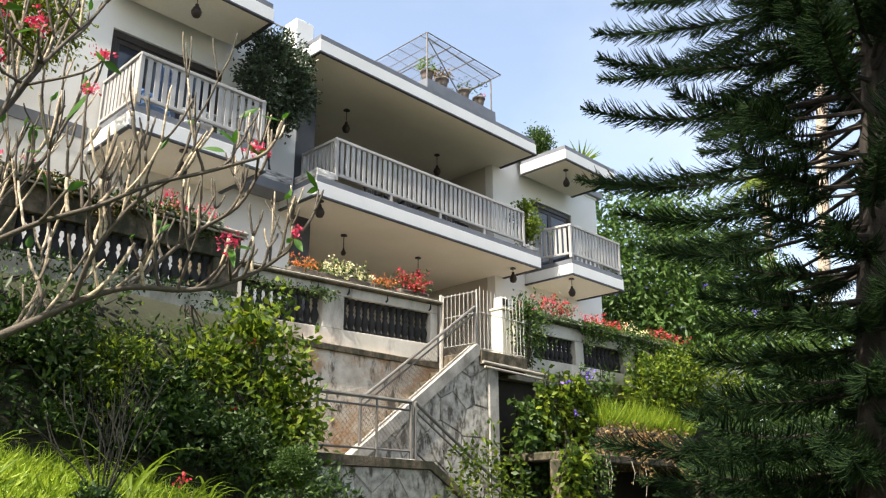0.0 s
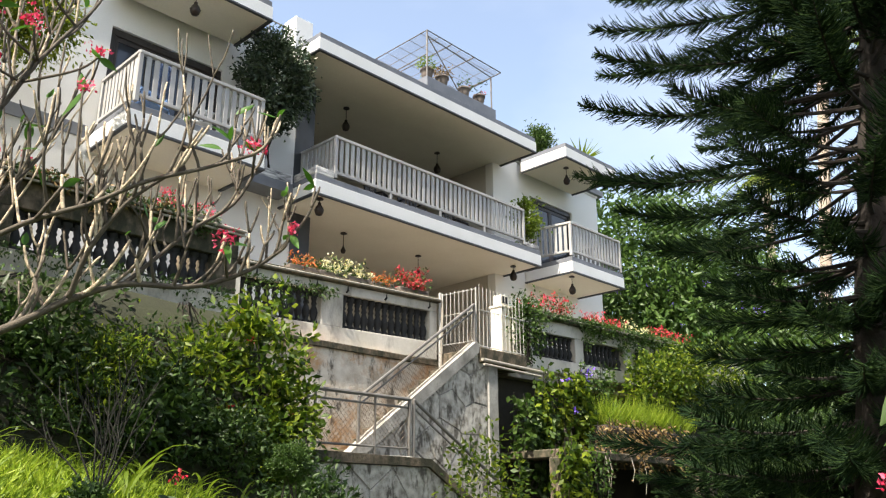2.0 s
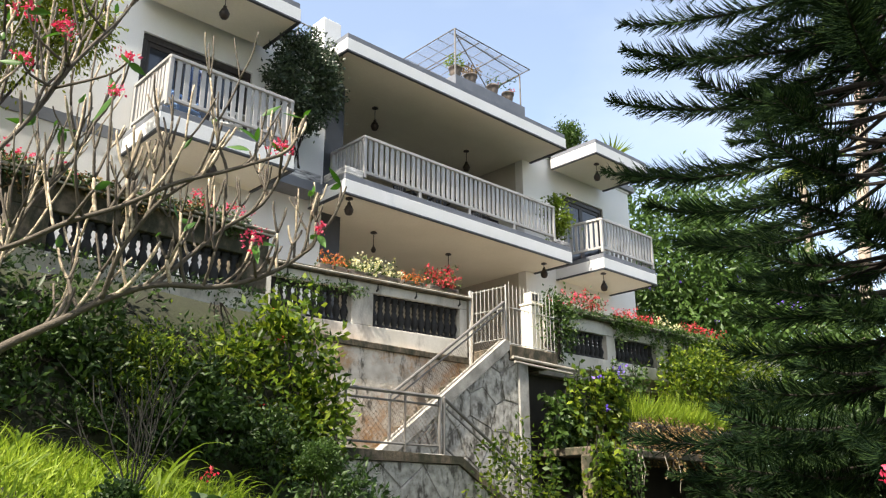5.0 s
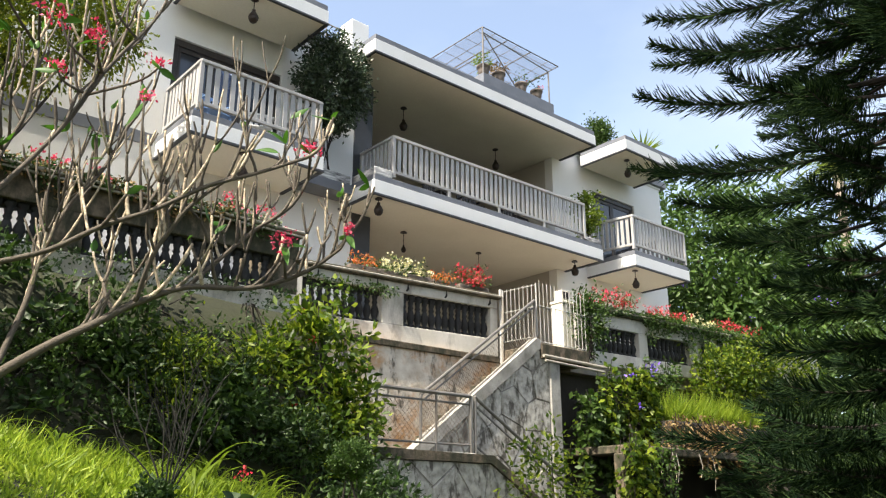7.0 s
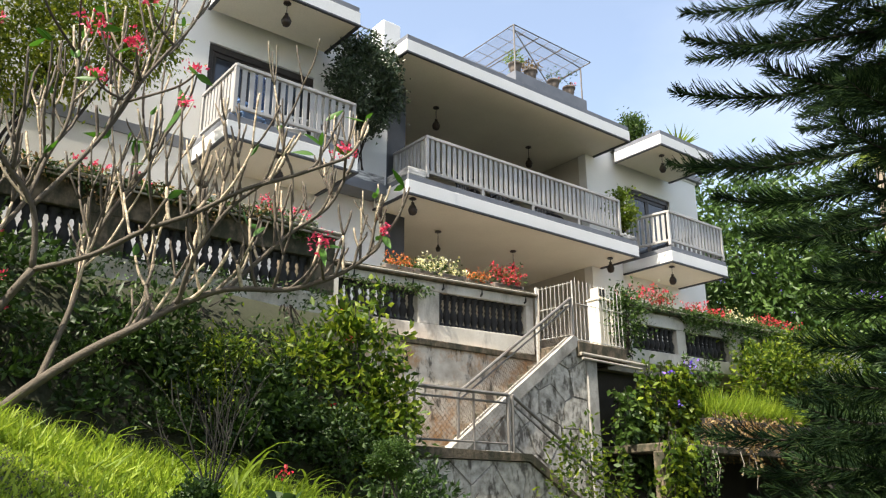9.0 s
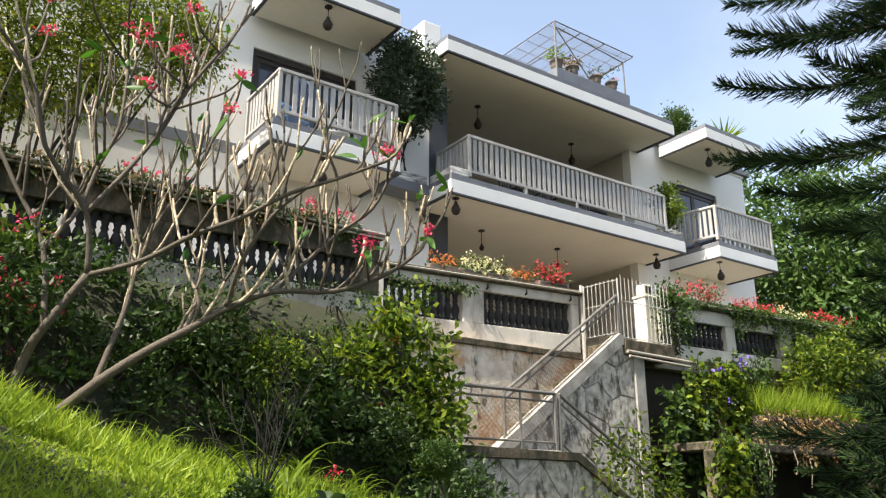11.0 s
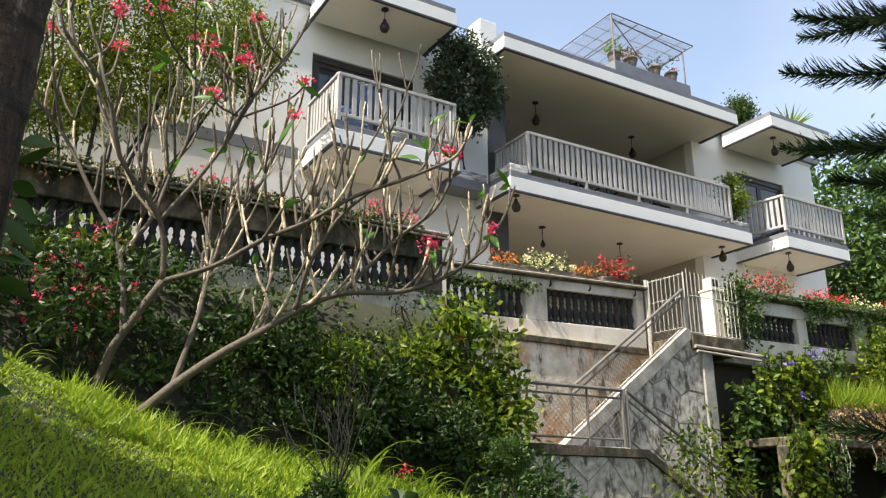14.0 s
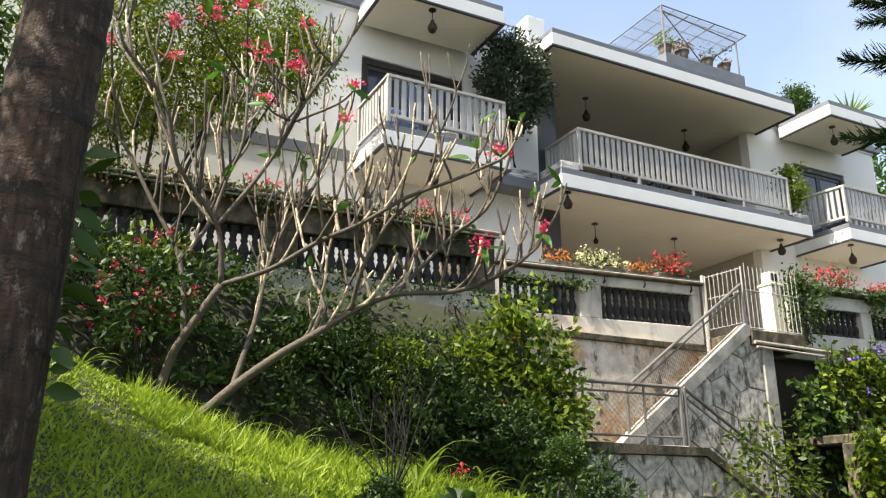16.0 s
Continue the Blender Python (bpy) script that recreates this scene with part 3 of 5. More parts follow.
for i, (x, sc) in enumerate(((13.2, 1.0), (13.75, 1.0), (14.6, 0.95), (15.2, 0.95))):
    pt = empty("plant_pot", "weathered clay pot on the roof planter", "pot", (x, 13.45, 10.601), "roof pots")
    g = lathe([(0.11 * sc, 10.602), (0.15 * sc, 10.80), (0.165 * sc, 10.90), (0.185 * sc, 10.90), (0.185 * sc, 10.955), (0.15 * sc, 10.955), (0.14 * sc, 10.90)], 14)
    bmesh.ops.translate(g, vec=(x, 13.45, 0), verts=g.verts)
    part("pot", g, TERRA, pt, "", True)
    rng = np.random.default_rng(500 + i)
    P, D = cloud(rng, (x, 13.45, 11.10 if i < 2 else 11.15), (0.2, 0.2, 0.16 if i < 2 else 0.25), 26 if i < 2 else 9, 8, 0.04)
    leaf_mesh("foliage", P, D, 0.10, 0.03, LEAF_YEL if i == 0 else DRY if i == 1 else LEAF_MID, pt, "", 0.2, rng, "stuff")
    if i > 1:
        blossom(rng, P[:8], 0.04, RED, pt, 5)
rr = empty("roof_railing", "thin grey steel railing on the roof edge", "railing", (7.4, 13.0, 9.24))
for x in np.arange(5.2, 8.6, 0.42):
    part("post", tubes([([(x, 13.0, 9.24), (x, 13.0, 9.86)], 0.014)], 5), STEEL, rr)
for z in (9.55, 9.86):
    part("rail", tubes([([(5.0, 13.0, z), (8.62, 13.0, z)], 0.016)], 5), STEEL, rr)

# ---------------------------------------------------------------- terrace, parapets
tagged(part("terrace_floor", boxes([(-4, 6.2, 9.26, WY - 0.001, 2.35, 2.62), (6.2, 10.1, 10.5, WY - 0.001, 2.35, 2.62), (10.1, 20.5, 10.2, WY - 0.001, 2.35, 2.62), (8.8, 15.2, WY, BACK, 2.35, 2.618), (11.3, 20.5, 9.45, 10.198, 2.35, 2.62)]), FLOORM), "paved terrace floor in front of the house", "floor", kind="structure")

BAL_P = [(0.05, 0.0), (0.05, 0.05), (0.028, 0.07), (0.036, 0.11), (0.05, 0.19), (0.036, 0.27), (0.024, 0.31), (0.036, 0.34), (0.026, 0.38), (0.036, 0.44), (0.028, 0.47), (0.05, 0.50), (0.05, 0.55)]


def parapet(label, a, b, zt, panels, depth=0.22, mat=None, base=2.55, zlo=2.85, zhi=3.40, low_mat=None):
    """A parapet along a line: coping, beams, piers and panels of turned balusters."""
    ln = math.hypot(b[0] - a[0], b[1] - a[1])
    m = Matrix.Translation((a[0], a[1], 0)) @ Matrix.Rotation(math.atan2(b[1] - a[1], b[0] - a[0]), 4, "Z")
    mat = mat or PLASTER
    w = empty("terrace_parapet", label, "parapet", (a[0], a[1], base), "terrace parapets")
    part("lower_beam", boxes([(0, ln, 0, depth, base, zlo)], 0.008, m), low_mat or mat, w)
    part("upper_beam", boxes([(0, ln, 0, depth, zhi, zt - 0.10)], 0.008, m), mat, w)
    part("coping", boxes([(-0.04, ln + 0.04, -0.07, depth + 0.2, zt - 0.098, zt - 0.045), (-0.02, ln + 0.02, -0.035, depth + 0.17, zt - 0.044, zt)], 0.01, m), MOSSY, w, "mossy stained coping")
    edges = [0.0] + [v for p in panels for v in p] + [ln]
    for u0, u1 in zip(edges[::2], edges[1::2]):
        if u1 - u0 > 0.02:
            part("pier", boxes([(u0, u1, 0.003, depth - 0.003, zlo + 0.001, zhi - 0.001)], 0.008, m), mat, w)
    s = (zhi - zlo) / 0.55
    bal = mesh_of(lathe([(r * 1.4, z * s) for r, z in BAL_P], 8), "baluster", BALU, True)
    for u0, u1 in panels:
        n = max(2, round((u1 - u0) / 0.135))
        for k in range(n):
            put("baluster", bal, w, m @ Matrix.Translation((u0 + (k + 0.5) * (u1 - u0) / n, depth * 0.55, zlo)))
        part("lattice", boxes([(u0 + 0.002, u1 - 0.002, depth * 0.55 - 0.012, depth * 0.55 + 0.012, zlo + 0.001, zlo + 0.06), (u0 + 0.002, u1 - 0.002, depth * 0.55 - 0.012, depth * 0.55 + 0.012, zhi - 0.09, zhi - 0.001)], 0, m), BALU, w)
    return w, m, ln


RA, RB = (6.20, 10.40), (10.06, 9.995)
_, m_r, ln_r = parapet("weathered white plaster parapet with dark balusters", RA, RB, 3.66, [(0.12, 1.52), (1.93, 3.72)])
LA, LB = (-3.9, 9.1), (5.47, 9.1)
wl, m_l, ln_l = parapet("old parapet with black balusters behind the frangipani", LA, LB, 3.58, [(0.3, 1.7), (2.1, 3.7), (4.2, 6.2), (6.62, 9.0)], mat=MOSSY, zlo=2.70, zhi=3.17, base=2.3, low_mat=PLASTER)
QA, QB = (11.50, 9.415), (19.8, 8.9)
_, m_q, ln_q = parapet("overgrown parapet with dark balusters and a mossy coping", QA, QB, 3.63, [(0.5, 1.72), (1.98, 3.3), (3.7, 5.4)], mat=PLASTER, zlo=2.80, zhi=3.28)
part("return_wall", boxes([(5.25, 5.47, 9.33, 10.45, 2.3, 3.48)]), MOSSY, wl)

tagged(part("retaining_wall", boxes([(6.1, 10.25, 10.05, 10.45, -1.5, 2.55)], 0.0), STAINED), "stained plaster retaining wall under the terrace", "wall", kind="structure")
tagged(part("terrace_support_wall", boxes([(10.6, 20, 9.62, 9.9, -1.5, 2.34), (-4, 6.1, 9.34, 9.6, -1.0, 2.34)]), VOID), "wall under the terrace, coloured dark in place of shade", "wall", kind="structure")

tagged(part("wall_ledge", boxes([(6.1, 10.25, 10.005, 10.046, 2.44, 2.545)], 0.012), MOSSY), "blackened mossy ledge at the foot of the parapet", "ledge", kind="structure")
# pipes and hooks on the parapet
pp = empty("coping_pipe", "pale plastic water pipe along the parapet", "pipe", (6.2, 10.3, 3.6))
part("pipe", tubes([([m_r @ Vector((0, -0.09, 3.60)), m_r @ Vector((ln_r + 0.03, -0.09, 3.60)), m_r @ Vector((ln_r + 0.05, -0.09, 3.5)), m_r @ Vector((ln_r + 0.05, -0.05, 2.4))], 0.018)]), PIPE, pp)
pl = empty("coping_pipe", "pale plastic water pipe along the old parapet", "pipe", (0, 9.0, 3.5))
part("pipe", tubes([([(-3.8, 9.0, 3.55), (5.5, 9.0, 3.53)], 0.018)]), PIPE, pl)
part("pipe", tubes([([(-3.8, 9.0, 3.49), (5.5, 9.0, 3.47)], 0.014)]), PIPE, pl)
pq = empty("coping_pipe", "pale plastic pipe along the overgrown parapet", "pipe", (11.4, 9.3, 3.6))
part("pipe", tubes([([m_q @ Vector((0, -0.09, 3.60)), m_q @ Vector((8, -0.09, 3.58))], 0.018)]), PIPE, pq)
for u in (0.35, 1.40, 1.98, 2.75, 3.68):
    h = empty("iron_hook", "small black iron hook on the parapet", "hook", tuple(m_r @ Vector((u, 0, 3.48))), "parapet hooks")
    part("hook", tubes([([m_r @ Vector((u, -0.002, 3.44)), m_r @ Vector((u, -0.05, 3.46)), m_r @ Vector((u, -0.05, 3.54))], [0.016, 0.018, 0.006])], 5), BALU, h)

# ---------------------------------------------------------------- stairs
stair = empty("garden_stair", "weathered stone and concrete garden stair with two flights", "stair", (9, 9, -1))
RISE, RUN = 0.1764, 0.24
for k in range(1, 11):
    part("step", boxes([(7.50 + k * RUN, 7.499 + (k + 1) * RUN if k < 10 else 10.138, 9.305, 10.045, 0.1 + k * RISE, 0.72 + (k + 1) * RISE - 0.32)], 0.01), MOSSY, stair)
for k in range(12):
    part("step", boxes([(7.662 + k * 0.27, 7.661 + (k + 1) * 0.27, 8.16, 9.0, -1.6, 0.72 - (k + 1) * 0.165)], 0.01), MOSSY, stair)
part("lower_landing", boxes([(5.86, 7.66, 8.04, 10.045, 0.60, 0.72)], 0.012), CONC, stair)
part("upper_landing", boxes([(10.14, 11.38, 9.06, 10.198, 2.40, 2.66)], 0.015), MOSSY, stair, "stained concrete landing edge")


def prism(bm, poly, y0, y1):
    """A plate from an outline in x and z, between two y."""
    a = [bm.verts.new((x, y0, z)) for x, z in poly]
    b = [bm.verts.new((x, y1, z)) for x, z in poly]
    bm.faces.new(a)
    bm.faces.new(b[::-1])
    for i in range(len(poly)):
        j = (i + 1) % len(poly)
        bm.faces.new((a[i], b[i], b[j], a[j]))


def top_lower(x):
    return 0.60 if x < 7.9 else 0.60 - (x - 7.9) * 0.60


bm = bmesh.new()
prism(bm, [(7.40, -1.5), (10.55, -1.5), (10.55, 2.42), (10.12, 2.58), (7.40, 0.62)], 9.13, 9.30)
part("upper_side_wall", bm, MORTAR, stair)
bm = bmesh.new()
prism(bm, [(5.86, -1.6), (10.9, -1.6), (10.9, top_lower(10.9)), (7.9, 0.595), (5.86, 0.595)], 8.04, 8.155)
part("lower_side_wall", bm, MORTAR, stair)
bm = bmesh.new()
prism(bm, [(7.42, 0.60), (10.12, 2.56), (10.14, 2.70), (10.06, 2.74), (7.40, 0.80)], 9.07, 9.26)
part("upper_coping", bm, CONC, stair, "pale sloping concrete coping")
bm = bmesh.new()
prism(bm, [(5.82, 0.60), (7.88, 0.60), (10.9, top_lower(10.9)), (10.9, top_lower(10.9) + 0.10), (7.92, 0.70), (5.82, 0.73)], 7.98, 8.20)
part("lower_coping", bm, MOSSY, stair, "dark stained concrete coping")
part("corner_pillar", boxes([(10.36, 10.62, 9.09, 9.32, -1.5, 2.39)], 0.02), CONC, stair, "weathered concrete corner pillar")


def clip_poly(poly, px, pz, nx, nz):
    out = []
    for i, p in enumerate(poly):
        q = poly[(i + 1) % len(poly)]
        dp, dq = (p[0] - px) * nx + (p[1] - pz) * nz, (q[0] - px) * nx + (q[1] - pz) * nz
        if dp <= 0:
            out.append(p)
        if dp * dq < 0:
            t = dp / (dp - dq)
            out.append((p[0] + (q[0] - p[0]) * t, p[1] + (q[1] - p[1]) * t))
    return out


def rubble(parent, outline, y, n, seed, gap=0.006, thick=0.014):
    """Random flat stones that fill an outline, each with its own chamfered edge."""
    rng = random.Random(seed)
    xs, zs = [p[0] for p in outline], [p[1] for p in outline]
    pts = []
    while len(pts) < n:
        p = (rng.uniform(min(xs), max(xs)), rng.uniform(min(zs), max(zs)))
        if all(math.hypot(p[0] - q[0], p[1] - q[1]) > 0.28 for q in pts) or rng.random() < 0.02:
            pts.append(p)
    for i, p in enumerate(pts):
        poly = list(outline)
        for j, q in enumerate(pts):
            if i != j and poly:
                dx, dz = q[0] - p[0], q[1] - p[1]
                d = math.hypot(dx, dz)
                poly = clip_poly(poly, (p[0] + q[0]) / 2 - dx / d * gap, (p[1] + q[1]) / 2 - dz / d * gap, dx / d, dz / d)
        if len(poly) < 3:
            continue
        cx, cz = sum(a for a, _ in poly) / len(poly), sum(c for _, c in poly) / len(poly)
        out = thick * rng.uniform(0.7, 1.4)
        bm = bmesh.new()
        back = [bm.verts.new((a, y, c)) for a, c in poly]
        front = [bm.verts.new((cx + (a - cx) * 0.965, y - out, cz + (c - cz) * 0.965)) for a, c in poly]
        bm.faces.new(front)
        for u in range(len(poly)):
            w = (u + 1) % len(poly)
            bm.faces.new((back[u], back[w], front[w], front[u]))
        bmesh.ops.recalc_face_normals(bm, faces=bm.faces)
        part("stone", bm, STONE, parent)


us = [o for o in stair.children if o.name.startswith("upper_side_wall")][0]
ls = [o for o in stair.children if o.name.startswith("lower_side_wall")][0]
rubble(us, [(7.42, -1.0), (10.35, -1.0), (10.35, 2.42), (10.12, 2.54), (7.42, 0.60)], 9.129, 44, 3, gap=0.007, thick=0.016)
rubble(ls, [(5.87, -1.2), (10.6, -1.2), (9.2, top_lower(9.2) - 0.01), (7.9, 0.59), (5.87, 0.59)], 8.039, 36, 5, gap=0.007, thick=0.016)


def steel_rail(label, a, b, h, ends=(True, True), bars=2, mesh=False, lift=0.0):
    """A tube handrail between two feet, with lower bars and, where asked, a wire mesh."""
    a, b = Vector(a), Vector(b)
    up = Vector((0, 0, h))
    r = empty("steel_handrail", label, "handrail", a, "stair handrails")
    part("top_rail", tubes([([a + up, b + up], 0.026)], 8), STEEL, r)
    for p, on in ((a, ends[0]), (b, ends[1])):
        if on:
            part("post", tubes([([p - Vector((0, 0, lift)), p + up], 0.024)], 8), STEEL, r)
    low = [0.10, h - 0.11][:bars]
    for q in low:
        part("bar", tubes([([a + Vector((0, 0, q)), b + Vector((0, 0, q))], 0.014)], 6), STEEL, r)
    if mesh:
        ln = (b - a).length
        lo_, hi_ = 0.10, h - 0.11
        span = hi_ - lo_
        n = int(ln / 0.075)
        wires = []
        for k in range(-int(span / 0.075), n + 1):
            for up_ in (True, False):
                u0, u1 = k * 0.075, k * 0.075 + span
                c0, c1 = max(u0, 0.0), min(u1, ln)
                if c1 - c0 > 0.02:
                    za, zb = lo_ + (c0 - u0), lo_ + (c1 - u0)
                    if not up_:
                        za, zb = lo_ + hi_ - za, lo_ + hi_ - zb
                    wires.append(([a.lerp(b, c0 / ln) + Vector((0, 0, za)), a.lerp(b, c1 / ln) + Vector((0, 0, zb))], 0.002))
        part("wire_mesh", tubes(wires, 3), RUST, r, "rusty chain-link mesh")
    return r


steel_rail("grey steel handrail with wire mesh on the upper flight", (7.63, 9.16, 0.86), (10.11, 9.16, 2.66), 0.74, mesh=True)
rl = steel_rail("grey steel handrail round the lower landing", (5.92, 8.08, 0.72), (7.60, 8.08, 0.72), 0.74, mesh=True)
for x in (7.00, 6.05):
    part("inner_post", tubes([([(x, 8.08, 0.72), (x, 8.08, 1.44)], 0.018)], 6), STEEL, rl)
steel_rail("grey steel handrail down the lower flight", (7.68, 8.08, 0.72), (10.6, 8.08, -1.02), 0.74, lift=0.05)

# gate, fence and gate pillar on the landing
gate = empty("steel_gate", "light grey steel bar gate at the top of the stair", "gate", (10.28, 10.1, 2.72))
G0, G1 = Vector((10.13, 9.93, 2.80)), Vector((10.20, 9.20, 2.80))
for q in (0.0, 0.52, 0.90):
    part("gate_rail", tubes([([G0 + Vector((0, 0, q)), G1 + Vector((0, 0, q))], 0.008)], 5), WHITESTEEL, gate)
for k in range(9):
    p = G0.lerp(G1, k / 8)
    part("bar", tubes([([p, p + Vector((0, 0, 0.93))], 0.014 if k in (0, 8) else 0.0055)], 5), WHITESTEEL, gate)
part("gate_post", tubes([([(10.11, 9.97, 2.4), (10.11, 9.97, 3.75)], 0.028)], 8), WHITESTEEL, gate)
part("latch", boxes([(10.17, 10.23, 9.40, 9.52, 3.28, 3.34)], 0.008), BALU, gate, "black latch")
fence = empty("steel_fence", "light grey steel bar fence on the landing edge", "fence", (10.25, 9.12, 2.66))
for q in (2.70, 3.32):
    part("fence_rail", tubes([([(10.2, 9.14, q), (11.40, 9.14, q)], 0.008)], 5), WHITESTEEL, fence)
for k in range(13):
    x = 10.22 + k * 0.098
    part("bar", tubes([([(x, 9.14, 2.66), (x, 9.14, 3.73 if k else 3.78)], 0.0055)], 5), WHITESTEEL, fence)
pillar = empty("gate_pillar", "cream painted gate pillar with a small lamp box", "pillar", (11.33, 9.6, 2.66))
part("shaft", boxes([(11.20, 11.47, 9.48, 9.75, 2.661, 3.60)], 0.012), CREAM, pillar)
part("cap", boxes([(11.18, 11.49, 9.46, 9.77, 3.602, 3.65)], 0.012), CREAM, pillar)
part("lamp_box", boxes([(11.23, 11.42, 9.50, 9.70, 3.652, 3.85)], 0.012), CREAM, pillar)
# dark plate on the box face, its colour gives the hole's shade
part("lamp_opening_plate", boxes([(11.26, 11.39, 9.485, 9.499, 3.69, 3.82)]), BALU, pillar, "dark square plate in place of a shaded opening")
pb = empty("beam_pipe", "two pale pipes under the landing edge", "pipe", (10.3, 9.0, 2.4))
part("pipe", tubes([([(10.12, 9.0, 2.44), (11.9, 9.05, 2.42)], 0.028)], 8), PIPE, pb)
part("pipe", tubes([([(10.14, 8.98, 2.36), (11.7, 9.02, 2.33)], 0.022)], 8), PIPE, pb)

# ---------------------------------------------------------------- shed under the terrace
shed = empty("garden_shed", "open lean-to shed of rough concrete, inner walls coloured dark for shade", "shed", (12, 8.6, -1.2))
part("roof_slab", boxes([(10.95, 16.0, 8.05, 9.6, 0.86, 1.0)], 0.02), MOSSY, shed, "rough concrete roof slab")
part("post", boxes([(10.74, 10.94, 8.0, 8.2, -1.5, 0.858)], 0.02), MOSSY, shed)
part("post", boxes([(15.2, 15.4, 8.0, 8.2, -1.5, 0.858)], 0.02), MOSSY, shed)
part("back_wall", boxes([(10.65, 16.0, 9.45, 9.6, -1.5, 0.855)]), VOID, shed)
# bed added to carry the grass, coloured dark so it shows less
part("earth_ledge", boxes([(12.6, 15.95, 8.3, 9.42, 1.002, 1.51)], 0.04), VOID, shed, "dark raised bed added to carry the tall grass")
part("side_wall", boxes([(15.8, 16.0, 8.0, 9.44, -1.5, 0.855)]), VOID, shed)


# ---------------------------------------------------------------- balcony furniture
def chair(x, y, z, turn, mat, label, name="balcony_chair"):
    m = Matrix.Translation((x, y, z)) @ Matrix.Rotation(radians(turn), 4, "Z")
    c = empty(name, label, "chair", (x, y, z), "balcony chairs")
    part("seat", boxes([(-0.24, 0.24, -0.23, 0.23, 0.41, 0.45)], 0.012, m), mat, c)
    for k in range(5):
        part("back_slat", boxes([(-0.20 + k * 0.095, -0.14 + k * 0.095, 0.215, 0.235, 0.50, 0.84)], 0.006, m), mat, c)
    part("back_rail", boxes([(-0.25, 0.25, 0.205, 0.245, 0.842, 0.90)], 0.012, m), mat, c)
    for sx in (-1, 1):
        part("armrest", boxes([(sx * 0.26 - 0.025, sx * 0.26 + 0.025, -0.22, 0.24, 0.63, 0.66)], 0.008, m), mat, c)
        for sy in (-1, 1):
            part("leg", boxes([(sx * 0.235 - 0.02, sx * 0.235 + 0.02, sy * 0.215 - 0.018, sy * 0.215 + 0.018, 0.0, 0.408 if sy < 0 else 0.84)], 0.004, m), mat, c)
    return c


chair(5.45, 12.25, 6.085, 15, PLASTIC, "pale blue plastic chair on the small balcony")
chair(6.35, 12.30, 6.085, -20, POTW, "white plastic chair on the small balcony")
chair(10.9, 12.6, 6.105, 20, WOOD, "dark wooden armchair on the wide balcony")
chair(12.0, 12.7, 6.105, -10, WOOD, "dark wooden armchair on the wide balcony")
chair(13.3, 12.6, 6.105, 5, WOOD, "dark wooden armchair on the wide balcony")
cloth = empty("hanging_cloth", "blue and white cloth drying on the balcony railing", "cloth", (5.25, 11.47, 6.3))
bm = bmesh.new()
cg = [[bm.verts.new((5.14 + i * 0.028, 11.48 + 0.02 * math.sin(i * 1.7) + 0.01 * math.sin(j), 7.0 - j * 0.08)) for i in range(11)] for j in range(9)]
for a, b in zip(cg, cg[1:]):
    for i in range(10):
        bm.faces.new((a[i], a[i + 1], b[i + 1], b[i]))
bmesh.ops.solidify(bm, geom=bm.faces[:], thickness=0.004)
part("cloth", bm, surface("blue_cloth", (0.55, 0.62, 0.75), (0.10, 0.20, 0.48), 30, 0.9, 60, 0.2), cloth, "", True)

for i, (x, ln) in enumerate(((11.3, 0.55), (11.75, 0.35), (12.1, 0.7), (12.2, 0.5), (12.9, 0.4), (13.3, 0.6))):
    rt = empty("hanging_root", "thin dry root hanging from the shed roof", "root", (x, 8.03, 0.9), "hanging roots")
    part("root", tubes([([(x, 8.03, 0.92), (x + 0.03, 8.0, 0.92 - ln * 0.5), (x - 0.02, 8.02, 0.92 - ln)], [0.008, 0.006, 0.003])], 4), PIPE, rt)

# ---------------------------------------------------------------- frangipani
rngF = np.random.default_rng(11)
frangi = empty("frangipani_tree", "nearly bare frangipani tree with pale branches and pink flowers", "tree", (1.2, 7.5, 0.7))
A1 = [(1.24, 7.46, 0.60), (1.63, 7.27, 1.00), (1.98, 7.13, 1.29), (2.29, 6.98, 1.50), (2.57, 6.88, 1.70), (2.95, 6.72, 1.88), (3.47, 6.58, 1.93), (3.89, 6.45, 2.10), (4.15, 6.29, 2.31), (4.31, 6.18, 2.56)]
A2 = [(1.03, 7.68, 0.80), (1.13, 7.57, 1.25), (1.21, 7.45, 1.46), (1.47, 7.30, 1.93)]
